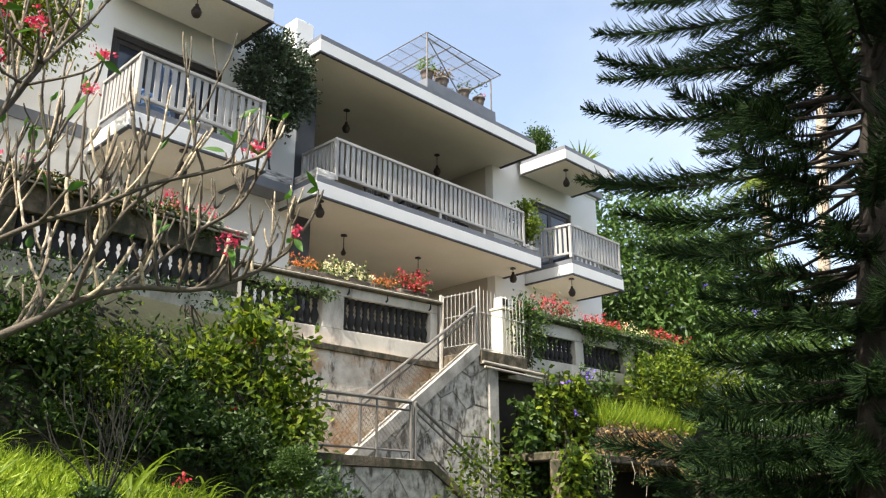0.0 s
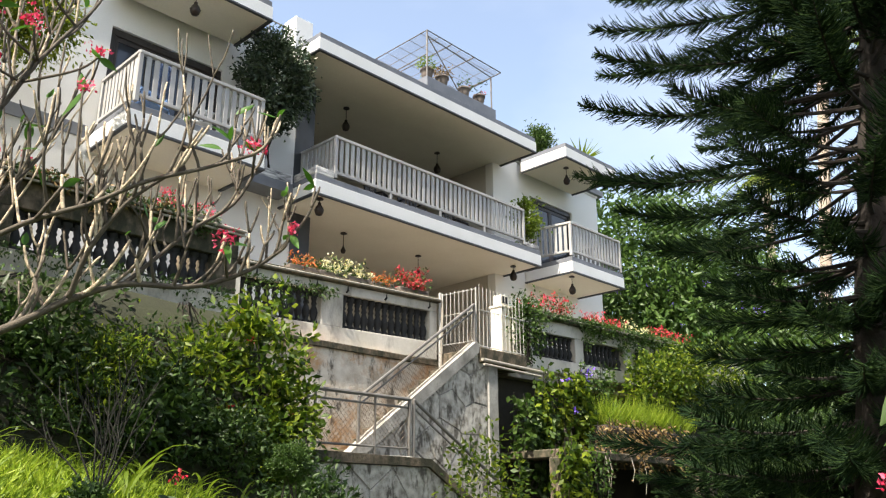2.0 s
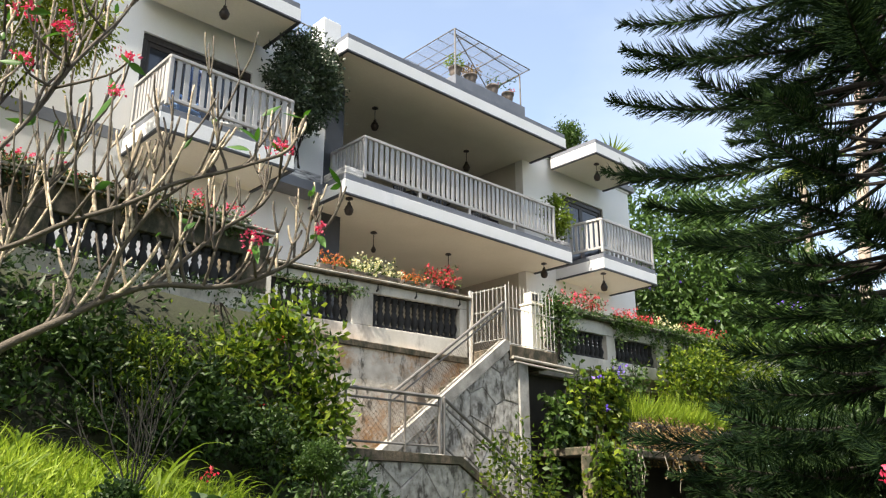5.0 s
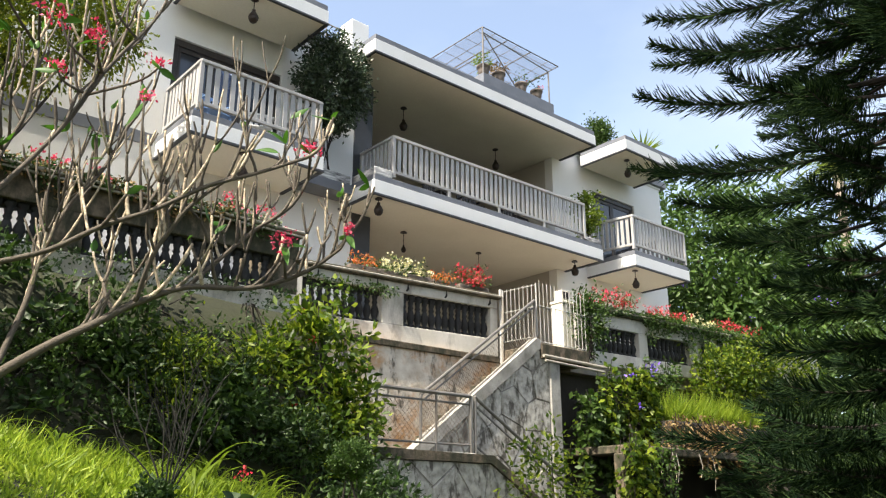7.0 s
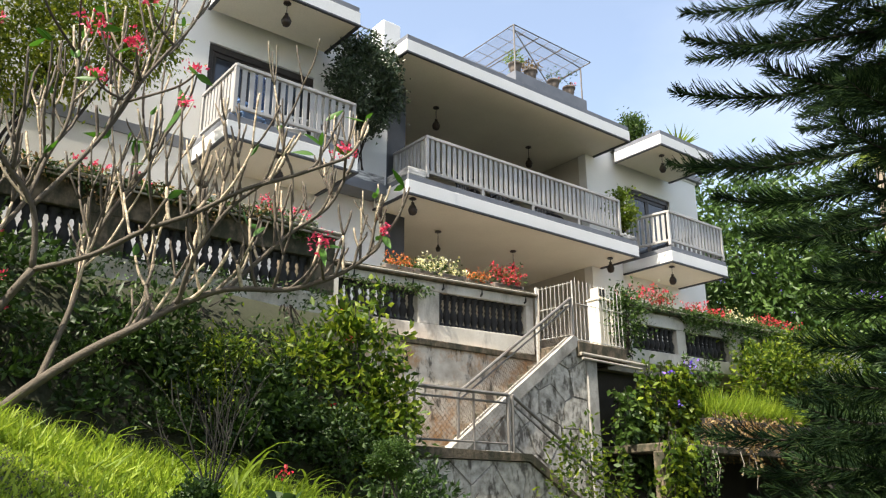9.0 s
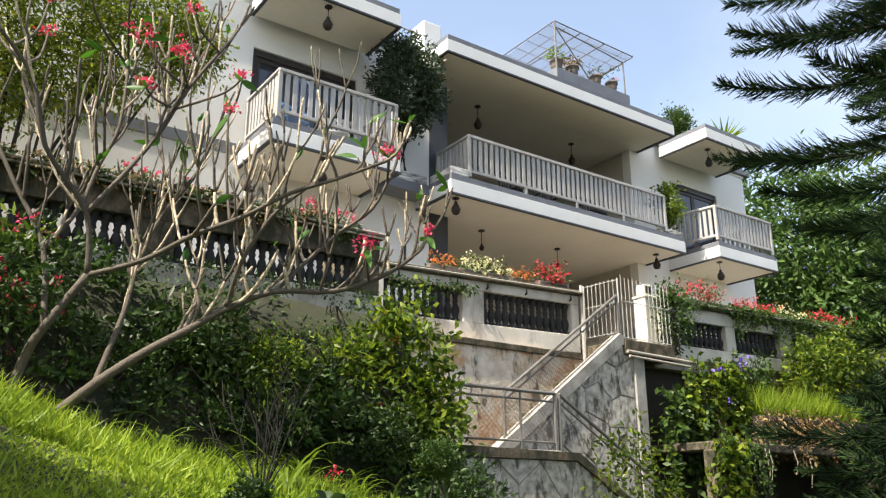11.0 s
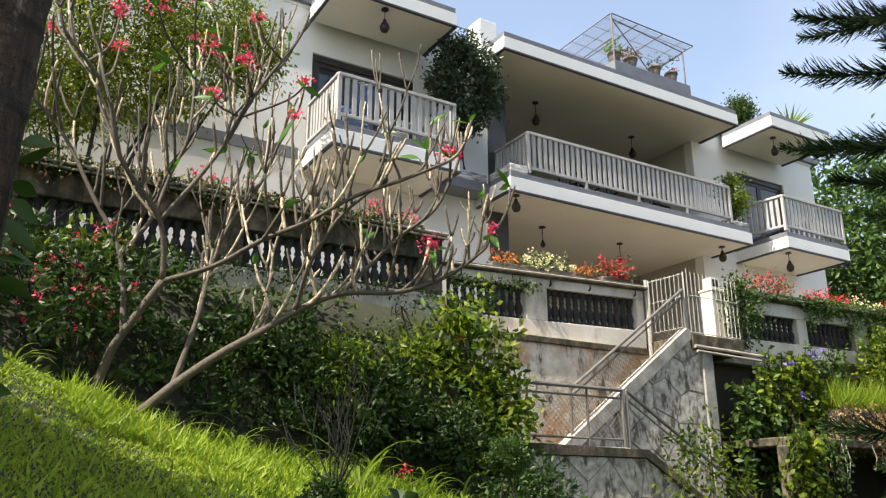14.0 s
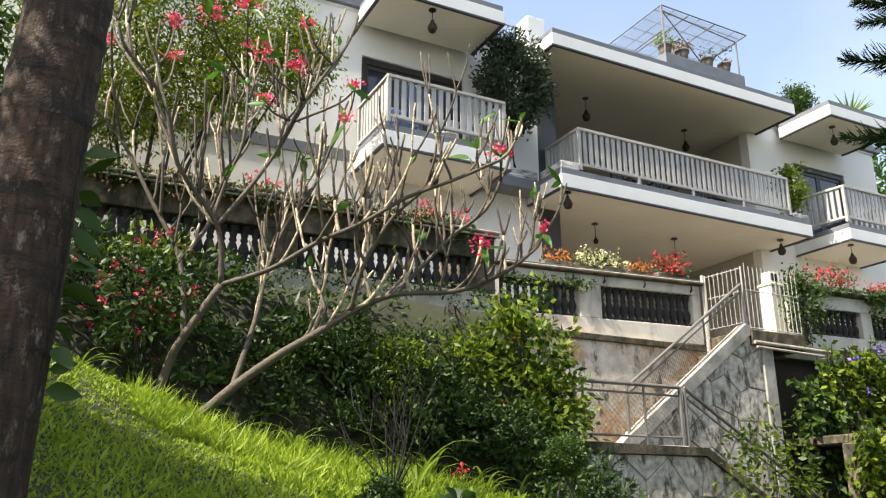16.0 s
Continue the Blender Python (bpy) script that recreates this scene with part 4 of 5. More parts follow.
BOUGHS = [
    (A1, 0.048, 0.016),
    ([A1[4], (2.58, 6.66, 2.04), (2.66, 6.52, 2.28), (2.78, 6.36, 2.52), (3.05, 6.23, 2.80)], 0.024, 0.016),
    ([A1[5], (3.27, 6.79, 2.22), (3.56, 6.75, 2.54), (3.91, 6.67, 2.86), (4.07, 6.58, 3.23)], 0.022, 0.016),
    ([A1[1], (1.73, 7.35, 1.31), (1.85, 7.42, 1.73), (1.93, 7.50, 2.17), (2.11, 7.56, 2.67), (2.39, 7.58, 3.15), (2.56, 7.52, 3.68)], 0.029, 0.016),
    (A2, 0.046, 0.034),
    ([A2[3], (1.38, 7.22, 2.46), (0.96, 7.09, 2.94), (0.78, 7.01, 3.48), (0.42, 6.94, 3.87)], 0.029, 0.016),
    ([A2[3], (1.85, 7.01, 2.06), (2.16, 6.70, 2.26), (2.50, 6.48, 2.43), (2.83, 6.23, 2.65), (3.19, 6.05, 2.81), (3.55, 5.84, 2.99)], 0.027, 0.016),
    ([A2[2], (1.15, 7.67, 2.22), (0.87, 7.80, 2.79), (0.54, 7.94, 3.43), (0.24, 7.95, 3.73)], 0.029, 0.016),
    ([(1.15, 7.67, 2.22), (1.42, 7.82, 2.68), (1.56, 7.90, 3.18), (1.70, 7.87, 3.64), (1.73, 7.96, 4.35)], 0.024, 0.016),
    ([(1.38, 7.22, 2.46), (1.70, 7.25, 2.97), (1.96, 7.29, 3.45), (2.15, 7.23, 3.91), (2.45, 7.13, 4.45)], 0.024, 0.016),
]


def curve(pts, per=4):
    """A smooth line through the points."""
    P = [Vector(p) for p in pts]
    out = []
    for i in range(len(P) - 1):
        a, b, c, d = P[max(i - 1, 0)], P[i], P[i + 1], P[min(i + 2, len(P) - 1)]
        for k in range(per):
            t = k / per
            out.append(0.5 * (2 * b + (c - a) * t + (2 * a - 5 * b + 4 * c - d) * t * t + (3 * b - a - 3 * c + d) * t ** 3))
    return out + [P[-1]]


tips = []


def twig(bm, p, d, length, r, depth):
    """A knobbly upturned shoot, blunt at the end, that may fork."""
    n, q, pts, rad = 9, Vector(p), [Vector(p)], [r]
    d = Vector(d).normalized()
    for k in range(n):
        d = (d + Vector((0, 0, 0.10)) + Vector(rngF.normal(size=3) * 0.05)).normalized()
        q = q + d * length / n
        pts.append(q.copy())
        rad.append(r * (1 - 0.10 * (k + 1) / n) * (1 + 0.09 * (-1) ** k))
    rad[-1] *= 0.7
    tube(bm, pts, rad, 6)
    if depth == 0 or q.z > 4.7:
        tips.append((q.copy(), d.copy()))
        return
    turn0 = rngF.random() * 2 * math.pi
    for s in range(2 if rngF.random() < 0.8 else 3):
        o = Matrix.Rotation(turn0 + s * 2.6, 3, d) @ d.orthogonal().normalized()
        twig(bm, q, (d + o * rngF.uniform(0.32, 0.62)).normalized(), length * rngF.uniform(0.7, 1.05), rad[-2] * 0.93, depth - 1)


for pts, r0, r1 in BOUGHS:
    bm = bmesh.new()
    c = curve(pts)
    rad = [r0 + (r1 - r0) * (i / (len(c) - 1)) ** 0.75 for i in range(len(c))]
    tube(bm, c, rad, 8)
    m = len(c)
    if pts is A2:
        part("limb", bm, BARK, frangi, "", True)
        continue
    for i in range(int(m * 0.28), m - 1):
        if rngF.random() < 0.12:
            continue
        d = (c[i + 1] - c[i]).normalized()
        o = Vector((rngF.normal() * 0.85, rngF.normal() * 0.85, 0.9)).normalized()
        twig(bm, c[i], (d * 0.5 + o), rngF.uniform(0.30, 0.62) * (1.0 if c[i].x < 3.0 else 0.6), min(rad[i] * 0.8, rngF.uniform(0.012, 0.019)), (0, 1, 1, 1, 2)[rngF.integers(0, 5)])
    d = (c[-1] - c[-2]).normalized()
    twig(bm, c[-1], d, 0.28, rad[-1], 1)
    part("limb", bm, BARK, frangi, "", True)
pick = rngF.permutation(len(tips))
for i in pick[:34]:
    q, d = tips[i]
    for _ in range(rngF.integers(1, 3)):
        leaf_part("leaf", q, d * 0.7 + Vector(rngF.normal(size=3) * 0.5), rngF.uniform(0.10, 0.26), 0.07, LEAF_BIG, frangi, rngF)
# flowering shoots, each rising from the nearest bough below it
FLOWERING = [(1.71, 7.2, 4.35, 1.2), (2.0, 7.0, 4.15, 1.1), (0.86, 7.4, 4.58, 1.0), (1.5, 7.2, 4.83, 1.3), (0.27, 7.6, 4.29, 1.0), (2.08, 7.0, 4.66, 0.6), (2.44, 6.6, 3.85, 0.6), (3.87, 6.3, 3.33, 1.1), (3.62, 6.25, 2.33, 1.1), (1.75, 7.2, 3.83, 0.6), (0.9, 7.5, 4.26, 0.6), (1.17, 7.3, 4.67, 0.8), (2.38, 6.7, 3.54, 0.5), (4.19, 6.1, 2.52, 0.5)]
spine = [p for pts, _, _ in BOUGHS for p in curve(pts)]
for x, y, z, big in FLOWERING:
    head = Vector((x, y, z))
    foot = min((p for p in spine if p.z < z - 0.15), key=lambda p: (p - head).length + 0.8 * math.hypot(p.x - x, p.y - y))
    bend = foot.lerp(head, 0.5) + Vector(((x - foot.x) * 0.22, (y - foot.y) * 0.22, -0.05))
    c = curve([foot, bend, head - Vector((0, 0, 0.04))], 6)
    part("shoot", tubes([(c, [0.015 - 0.006 * i / (len(c) - 1) for i in range(len(c))])], 6), BARK, frangi, "", True)
    n = int(9 * big) + 3
    blossom(rngF, np.array(head) + rngF.normal(size=(n, 3)) * np.array([0.06, 0.06, 0.028]) * big, 0.046, PINK, frangi, 6, "flower_head")
    for _ in range(2):
        leaf_part("leaf", head - Vector((0, 0, 0.05)), Vector(rngF.normal(size=3)) * 0.6 + Vector((0, 0, 0.5)), rngF.uniform(0.12, 0.28), 0.075, LEAF_BIG, frangi, rngF)

# ---------------------------------------------------------------- palm trunk close by
palm = empty("palm_tree", "palm tree with a ringed dark brown trunk", "tree", (-0.02, 3.7, -0.6))
bm = bmesh.new()
rng = random.Random(4)
pts, rad, rings = [], [], [-0.8]
while rings[-1] < 14:
    rings.append(rings[-1] + rng.uniform(0.10, 0.23))
z, k = -0.8, 0
while z < 13.4:
    while rings[k + 1] < z:
        k += 1
    u = (z - rings[k]) / (rings[k + 1] - rings[k])
    pts.append((-0.08 + 0.04 * (min(z, 4) - 2.2), 3.7, z))
    rad.append(0.186 + 0.007 * (2.2 - min(z, 5)) - 0.006 * max(0, z - 5) + 0.004 * (1 - u) ** 6 - 0.002 * u)
    z += 0.014 if z < 2.9 else 0.06
tube(bm, pts, rad, 56)
for v in bm.verts:
    cx = -0.08 + 0.04 * (min(v.co.z, 4) - 2.2)
    a = math.atan2(v.co.y - 3.7, v.co.x - cx)
    ca, sa, h = math.cos(a), math.sin(a), v.co.z
    lump = 0.035 * noise.noise(Vector((ca * 1.6, sa * 1.6, h * 1.6))) + 0.022 * noise.noise(Vector((ca * 9, sa * 9, h * 5))) + 0.020 * noise.noise(Vector((ca * 26, sa * 26, h * 9)))
    v.co += Vector((v.co.x - cx, v.co.y - 3.7, 0)) * lump + Vector((0, 0, 0.035 * noise.noise(Vector((ca * 1.4, sa * 1.4, h * 2.5))) + 0.012 * noise.noise(Vector((ca * 7, sa * 7, h * 3)))))
part("trunk", bm, PALMBARK, palm, "", True)
# unseen fronds, added high enough to throw their shade on the conifer
rngP = np.random.default_rng(8)
for f in range(17):
    a, el = f * 2.4, rngP.uniform(0.0, 1.1)
    q, d = Vector((-0.01, 3.7, 13.3)), Vector((math.cos(a) * math.cos(el), math.sin(a) * math.cos(el), math.sin(el)))
    P, D, mid = [], [], [q.copy()]
    for k in range(46):
        d = (d + Vector((0, 0, -0.03))).normalized()
        q = q + d * 0.075
        mid.append(q.copy())
        sd = d.cross(Vector((0, 0, 1))).normalized()
        for sg in (-1, 1):
            P.append(q.copy())
            D.append((sd * sg + d * 0.5 + Vector((0, 0, -0.4))).normalized())
    fr_ = part("frond_rib", tubes([(mid[::5], 0.015)], 5), LEAF_MID, palm)
    leaf_mesh("leaflet", np.array(P), np.array(D), 0.55, 0.045, LEAF_MID, fr_, "", 0.1, rngP, "stuff")
cl = empty("trunk_climber", "broad-leaved climber at the foot of the palm trunk", "climber", (0.16, 3.75, -0.4))
part("stem", tubes([([(0.02, 3.62, -0.4), (0.04, 3.60, 0.4), (0.06, 3.60, 1.0), (0.07, 3.60, 1.5)], 0.005)], 5), DARKBARK, cl)
for k in range(14):
    z = 0.45 + k * 0.085
    leaf_part("leaf", (0.035 + 0.025 * z, 3.60, z), (0.6 + 0.5 * rngP.random(), rngP.normal() * 0.4 - 0.1, rngP.normal() * 0.5), 0.10 + 0.09 * rngP.random(), 0.085, LEAF_MID, cl, rngP)

# ---------------------------------------------------------------- conifer
rngA = np.random.default_rng(21)
pine = empty("araucaria_tree", "tall dark green araucaria with drooping whorled branches", "tree", (8.5, 2.9, -1.2))
B0, B1 = Vector((8.45, 2.95, -1.4)), Vector((9.87, 1.26, 13.2))
bm = bmesh.new()
tube(bm, [B0.lerp(B1, k / 24) + Vector(rngA.normal(size=3) * 0.01) for k in range(25)], [0.20 - 0.15 * k / 24 for k in range(25)], 14)
part("trunk", bm, DARKBARK, pine, "", True)


def rope_mesh(name, Q, D, lift, length, radius, material, parent, label):
    """Thin tapered cords from Q along D that curl up by lift, three-sided, in one mesh."""
    n = len(Q)
    ref = unit(np.cross(D, np.array([0.31, 0.17, 0.93])))
    oth = np.cross(D, ref)
    rows = []
    for s_, r_ in ((0.0, 0.8), (0.6, 1.0), (1.0, 0.35)):
        c = Q + D * (length * s_)[:, None] + np.array([0, 0, 1.0]) * (lift * length * s_ * s_)[:, None]
        rows.append(np.stack([c + (ref * math.cos(a) + oth * math.sin(a)) * (radius * r_)[:, None] for a in (0, 2.094, 4.189)], 1))
    V = np.stack(rows, 1).reshape(-1, 3)
    quads = np.array([(3 * k + c, 3 * k + (c + 1) % 3, 3 * k + 3 + (c + 1) % 3, 3 * k + 3 + c) for k in range(2) for c in range(3)])
    F = (np.arange(n)[:, None, None] * 9 + quads[None]).reshape(-1)
    me = bpy.data.meshes.new(name)
    me.vertices.add(9 * n)
    me.vertices.foreach_set("co", V.astype(np.float32).ravel())
    me.loops.add(24 * n)
    me.loops.foreach_set("vertex_index", F.astype(np.int32))
    me.polygons.add(6 * n)
    me.polygons.foreach_set("loop_start", (np.arange(6 * n) * 4).astype(np.int32))
    me.update(calc_edges=True)
    ob = link(name, me, material, parent, label)
    ob["kind"] = "stuff"
    return ob


def lerp_of(v, xs, ys):
    return float(np.interp(v, xs, ys))


RQ, RD, RL, RT = [], [], [], []
z, turn = -0.75, 0.0
while z < 12.6:
    turn = rngA.normal() * 0.16
    inner_n = 6 if z < 2.6 else 4 if z < 4.4 else 6
    for k in range(8 + inner_n):
        inner = k > 7
        a = 1.93 + turn + (k * math.pi / 4 if not inner else 0.4 + (k - 8) * 2 * math.pi / inner_n) + (rngA.normal() * 0.12 if k else 0)
        s = (z - B0.z) / (B1.z - B0.z)
        p = B0.lerp(B1, s + (0.022 if inner else 0) + rngA.normal() * 0.004)
        reach = lerp_of(z, (0.4, 0.9, 1.3, 2.5, 3.2, 3.9, 5.0, 9.0), (2.2, 2.7, 1.65, 1.7, 2.7, 3.1, 3.1, 2.7))
        ln = reach * (rngA.uniform(0.95, 1.06) if k == 0 else rngA.uniform(0.72, 1.05)) * ((0.55 if z > 1.6 else 0.8) if inner else 1.0)
        sag = lerp_of(z, (0, 2.5, 4.5, 7), (0.14, 0.26, 0.20, 0.08)) + rngA.normal() * 0.03
        n = 12
        pts = [p + Vector((math.cos(a + 0.10 * u) * ln * u, math.sin(a + 0.10 * u) * ln * u, ln * (-sag * u + 0.8 * sag * u ** 3))) for u in (i / n for i in range(n + 1))]
        bm = bmesh.new()
        tube(bm, pts, [0.030 * (1 - 0.82 * i / n) for i in range(n + 1)], 5)
        part("branch", bm, DARKBARK, pine)
        bare = lerp_of(z, (1.0, 2.4, 4.0, 4.6, 5.2), (0.12, 0.42, 0.45, 0.33, 0.14)) + (0.08 if inner and z > 2 else 0) + rngA.normal() * 0.03
        nb = int(ln * lerp_of(z, (0.5, 2.0, 6.5, 7.5), (200, 250, 250, 100)) * (1 - bare))
        u = bare + (1 - bare) * rngA.random(nb)
        A = np.array([tuple(q) for q in pts])
        f = np.minimum((u * n).astype(int), n - 1)
        q = A[f] + (A[f + 1] - A[f]) * (u * n - f)[:, None]
        d = unit(A[f + 1] - A[f])
        side = unit(np.cross(d, np.array([0, 0, 1.0]))) * rngA.choice([-1, 1], nb)[:, None]
        up = np.cross(side, d) * np.sign(np.cross(side, d)[:, [2]])
        phi = rngA.uniform(-1.25, 0.75, nb)[:, None]
        out = side * np.cos(phi) + up * np.sin(phi)
        taper = np.minimum(1.0, 0.35 + (1 - u) * 3.2) * np.minimum(1.0, 0.5 + (u - bare) * 4)
        RQ.append(q)
        RD.append(unit(d * rngA.uniform(0.55, 1.0, nb)[:, None] + out * 0.75 + rngA.normal(size=(nb, 3)) * 0.08))
        RL.append(rngA.uniform(0.18, 0.34, nb) * taper)
        RT.append(rngA.uniform(0.05, 0.35, nb))
    z += 0.41
RQ, RD, RL, RT = np.concatenate(RQ), np.concatenate(RD), np.concatenate(RL), np.concatenate(RT)
rope_mesh("cord_foliage", RQ, RD, RT, RL, rngA.uniform(0.0045, 0.0070, len(RQ)), NEEDLE, pine, "dense dark green cord-like foliage")
NP = RQ + RD * (RL * 0.7)[:, None] + np.array([0, 0, 1.0]) * (RT * RL * 0.49)[:, None]
ND = unit(RD + rngA.normal(size=NP.shape) * 0.45)
leaf_mesh("needles", NP, ND, rngA.uniform(0.03, 0.06, len(NP)), 0.007, NEEDLE, pine, "short dark green needles", 0.2, rngA, "stuff")

# ---------------------------------------------------------------- trees behind the house
def far_tree(label, base, crowns, n, leaf, mat, seed, flowers=None, trunk=0.25):
    rng = np.random.default_rng(seed)
    t = empty("broadleaf_tree", label, "tree", base)
    bm = bmesh.new()
    for c, r in crowns:
        b = Vector(base)
        tube(bm, [b, b.lerp(Vector(c), 0.5) + Vector(rng.normal(size=3) * 0.15), Vector(c)], [trunk, trunk * 0.6, trunk * 0.2], 7)
    part("trunk", bm, DARKBARK, t)
    Ps, Ds = [], []
    for c, r in crowns:
        P, D = cloud(rng, c, r, n, 14, leaf * 1.3, 0.6)
        Ps.append(P)
        Ds.append(D)
    P, D = np.concatenate(Ps), np.concatenate(Ds)
    D = unit(D + np.array([0, 0, -0.35]))
    leaf_mesh("crown", P, D, leaf * rng.uniform(0.7, 1.3, len(P)), leaf * 0.42, mat, t, "", 0.2, rng, "stuff")
    if flowers:
        blossom(rng, P[rng.integers(0, len(P), 60)], 0.10, flowers, t)
    return t


far_tree("large leafy green tree beyond the house", (26, 13.5, 1.2), [((24.2, 14.5, 8.2), (2.6, 2.6, 2.6)), ((27.5, 14.5, 8.6), (3.0, 3.0, 3.0)), ((30.5, 13.5, 7.2), (2.6, 2.6, 3.2)), ((24.5, 13.2, 5.2), (2.6, 2.2, 2.4)), ((28.0, 12.0, 4.6), (3.0, 2.4, 2.8))], 560, 0.25, LEAF_GLOSS, 31, VIOLET)
far_tree("leafy green trees at the garden's end", (26, 5, 0.5), [((25, 6.5, 2.6), (3.2, 2.5, 2.6)), ((27, 3.5, 2.8), (3, 2.5, 2.8)), ((29, 8.5, 4.0), (3, 2.5, 3)), ((22, 8.5, 2.4), (2.4, 1.8, 1.6)), ((26, 0, 2.4), (3, 3, 2.6)), ((33, 8, 4.5), (3.5, 3, 2.2))], 300, 0.22, LEAF_MID, 32)
far_tree("feathery yellow-green tree beside the house wall", (1.0, 11.2, 2.6), [((0.4, 11.2, 6.3), (0.9, 0.7, 0.9)), ((1.3, 11.3, 7.2), (0.9, 0.7, 0.9)), ((2.3, 11.2, 6.3), (0.7, 0.6, 0.7)), ((2.5, 11.3, 7.5), (0.8, 0.6, 0.9)), ((3.3, 11.4, 6.9), (0.55, 0.5, 0.6)), ((-0.8, 11.0, 6.6), (1.1, 0.9, 1.3)), ((0.5, 11.0, 5.2), (0.8, 0.5, 0.5)), ((1.5, 11.2, 5.8), (0.7, 0.5, 0.6)), ((0.6, 11.1, 8.2), (1.2, 0.8, 0.9))], 230, 0.085, LEAF_BACK, 33, trunk=0.04)
far_tree("tall green trees behind the palm trunk", (-5, 12, 2.0), [((-4.5, 11, 5.5), (2.5, 2, 3.0)), ((-6, 13, 8), (3, 2.5, 3)), ((-2.6, 11.5, 4.6), (1.4, 1.2, 1.6)), ((-1.6, 9.7, 4.9), (1.0, 0.7, 1.2))], 300, 0.14, LEAF_MID, 34, trunk=0.1)
# added out of view, its crowns throw dappled shade on the left lawn
far_tree("unseen leafy tree added beside the palm to shade the lawn", (-3.6, 4.6, -0.3), [((-2.9, 4.4, 3.7), (1.5, 1.5, 1.2)), ((-3.6, 5.4, 4.6), (1.5, 1.3, 1.2)), ((-2.2, 3.6, 4.6), (1.0, 1.0, 0.8)), ((-2.1, 5.0, 4.0), (0.8, 0.6, 0.5))], 200, 0.14, LEAF_MID, 36, trunk=0.1)
for x, y, z0, x1, y1, z1, r in ((37.1, 15.0, 1.0, 37.3, 14.6, 15.5, 0.20), (32.9, 12.0, 1.0, 33.6, 9.9, 19.5, 0.24)):
    t = empty("tall_palm_tree", "tall pale palm trunk far behind the garden", "tree", (x, y, z0), "far palms")
    part("trunk", tubes([([Vector((x, y, z0)).lerp(Vector((x1, y1, z1)), k / 10) for k in range(11)], r)], 9), FARBARK, t)
    rng = np.random.default_rng(int(x))
    P, D = [], []
    for f in range(16):
        a, el = f * 2.4, rng.uniform(-0.2, 0.9)
        q, d = Vector((x1, y1, z1)), Vector((math.cos(a) * math.cos(el), math.sin(a) * math.cos(el), math.sin(el)))
        for k in range(40):
            d = (d + Vector((0, 0, -0.035))).normalized()
            q = q + d * 0.075
            sd = d.cross(Vector((0, 0, 1))).normalized()
            for s in (-1, 1):
                P.append(q.copy())
                D.append((sd * s + d * 0.5 + Vector((0, 0, -0.5))).normalized())
    leaf_mesh("frond", np.array(P), np.array(D), 0.6, 0.05, LEAF_YEL, t, "", 0.1, rng, "stuff")

# ---------------------------------------------------------------- shrubs on the bank
def gz(x, y):
    return ground_z(x, y)


# sunlight on this shrub is also put into its leaf tones
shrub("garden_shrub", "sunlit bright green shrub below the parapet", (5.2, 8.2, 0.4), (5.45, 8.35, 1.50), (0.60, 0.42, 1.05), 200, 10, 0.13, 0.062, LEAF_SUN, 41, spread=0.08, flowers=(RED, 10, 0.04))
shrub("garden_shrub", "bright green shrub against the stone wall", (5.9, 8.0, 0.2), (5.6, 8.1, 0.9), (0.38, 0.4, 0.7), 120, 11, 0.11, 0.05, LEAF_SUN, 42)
BANK = [(4.3, 8.6, 1.5, 0.7, 0.6), (3.4, 8.7, 1.7, 0.7, 0.55), (2.5, 8.7, 1.8, 0.75, 0.55), (1.5, 8.7, 2.1, 0.7, 0.6), (0.4, 8.7, 2.2, 0.8, 0.65), (-0.9, 8.8, 2.3, 1.0, 0.7),
        (4.6, 8.4, 1.4, 0.5, 0.6), (3.9, 8.35, 1.25, 0.5, 0.6), (3.2, 8.3, 1.1, 0.5, 0.5), (2.6, 8.35, 1.3, 0.5, 0.55), (1.9, 8.35, 1.3, 0.5, 0.5), (3.0, 8.4, 1.6, 0.4, 0.5), (2.1, 8.25, 1.1, 0.4, 0.35), (0.9, 8.9, 2.35, 0.6, 0.35), (1.9, 8.9, 2.1, 0.6, 0.32), (2.9, 8.9, 2.0, 0.6, 0.32), (3.8, 8.9, 1.9, 0.6, 0.3), (4.7, 8.9, 1.8, 0.5, 0.35), (2.4, 8.5, 1.6, 0.5, 0.4), (1.2, 8.4, 1.6, 0.5, 0.45), (3.6, 8.3, 1.45, 0.4, 0.4), (2.3, 8.1, 0.80, 0.45, 0.32), (3.0, 8.1, 0.75, 0.45, 0.34), (3.7, 8.1, 0.75, 0.45, 0.36), (4.4, 8.1, 0.78, 0.45, 0.38), (4.95, 8.0, 0.70, 0.35, 0.36), (1.5, 8.15, 1.0, 0.4, 0.3), (3.35, 8.2, 1.05, 0.4, 0.35), (4.1, 8.2, 1.1, 0.4, 0.35)]
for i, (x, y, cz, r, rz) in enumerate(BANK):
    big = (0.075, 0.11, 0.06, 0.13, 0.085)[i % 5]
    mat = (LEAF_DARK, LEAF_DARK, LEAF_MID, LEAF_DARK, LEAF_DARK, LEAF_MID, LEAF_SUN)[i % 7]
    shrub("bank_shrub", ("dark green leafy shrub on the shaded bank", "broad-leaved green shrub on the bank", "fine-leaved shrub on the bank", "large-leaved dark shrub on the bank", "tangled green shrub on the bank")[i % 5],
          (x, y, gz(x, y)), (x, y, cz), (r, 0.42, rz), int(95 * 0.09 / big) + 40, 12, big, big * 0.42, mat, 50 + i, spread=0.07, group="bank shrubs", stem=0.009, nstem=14)


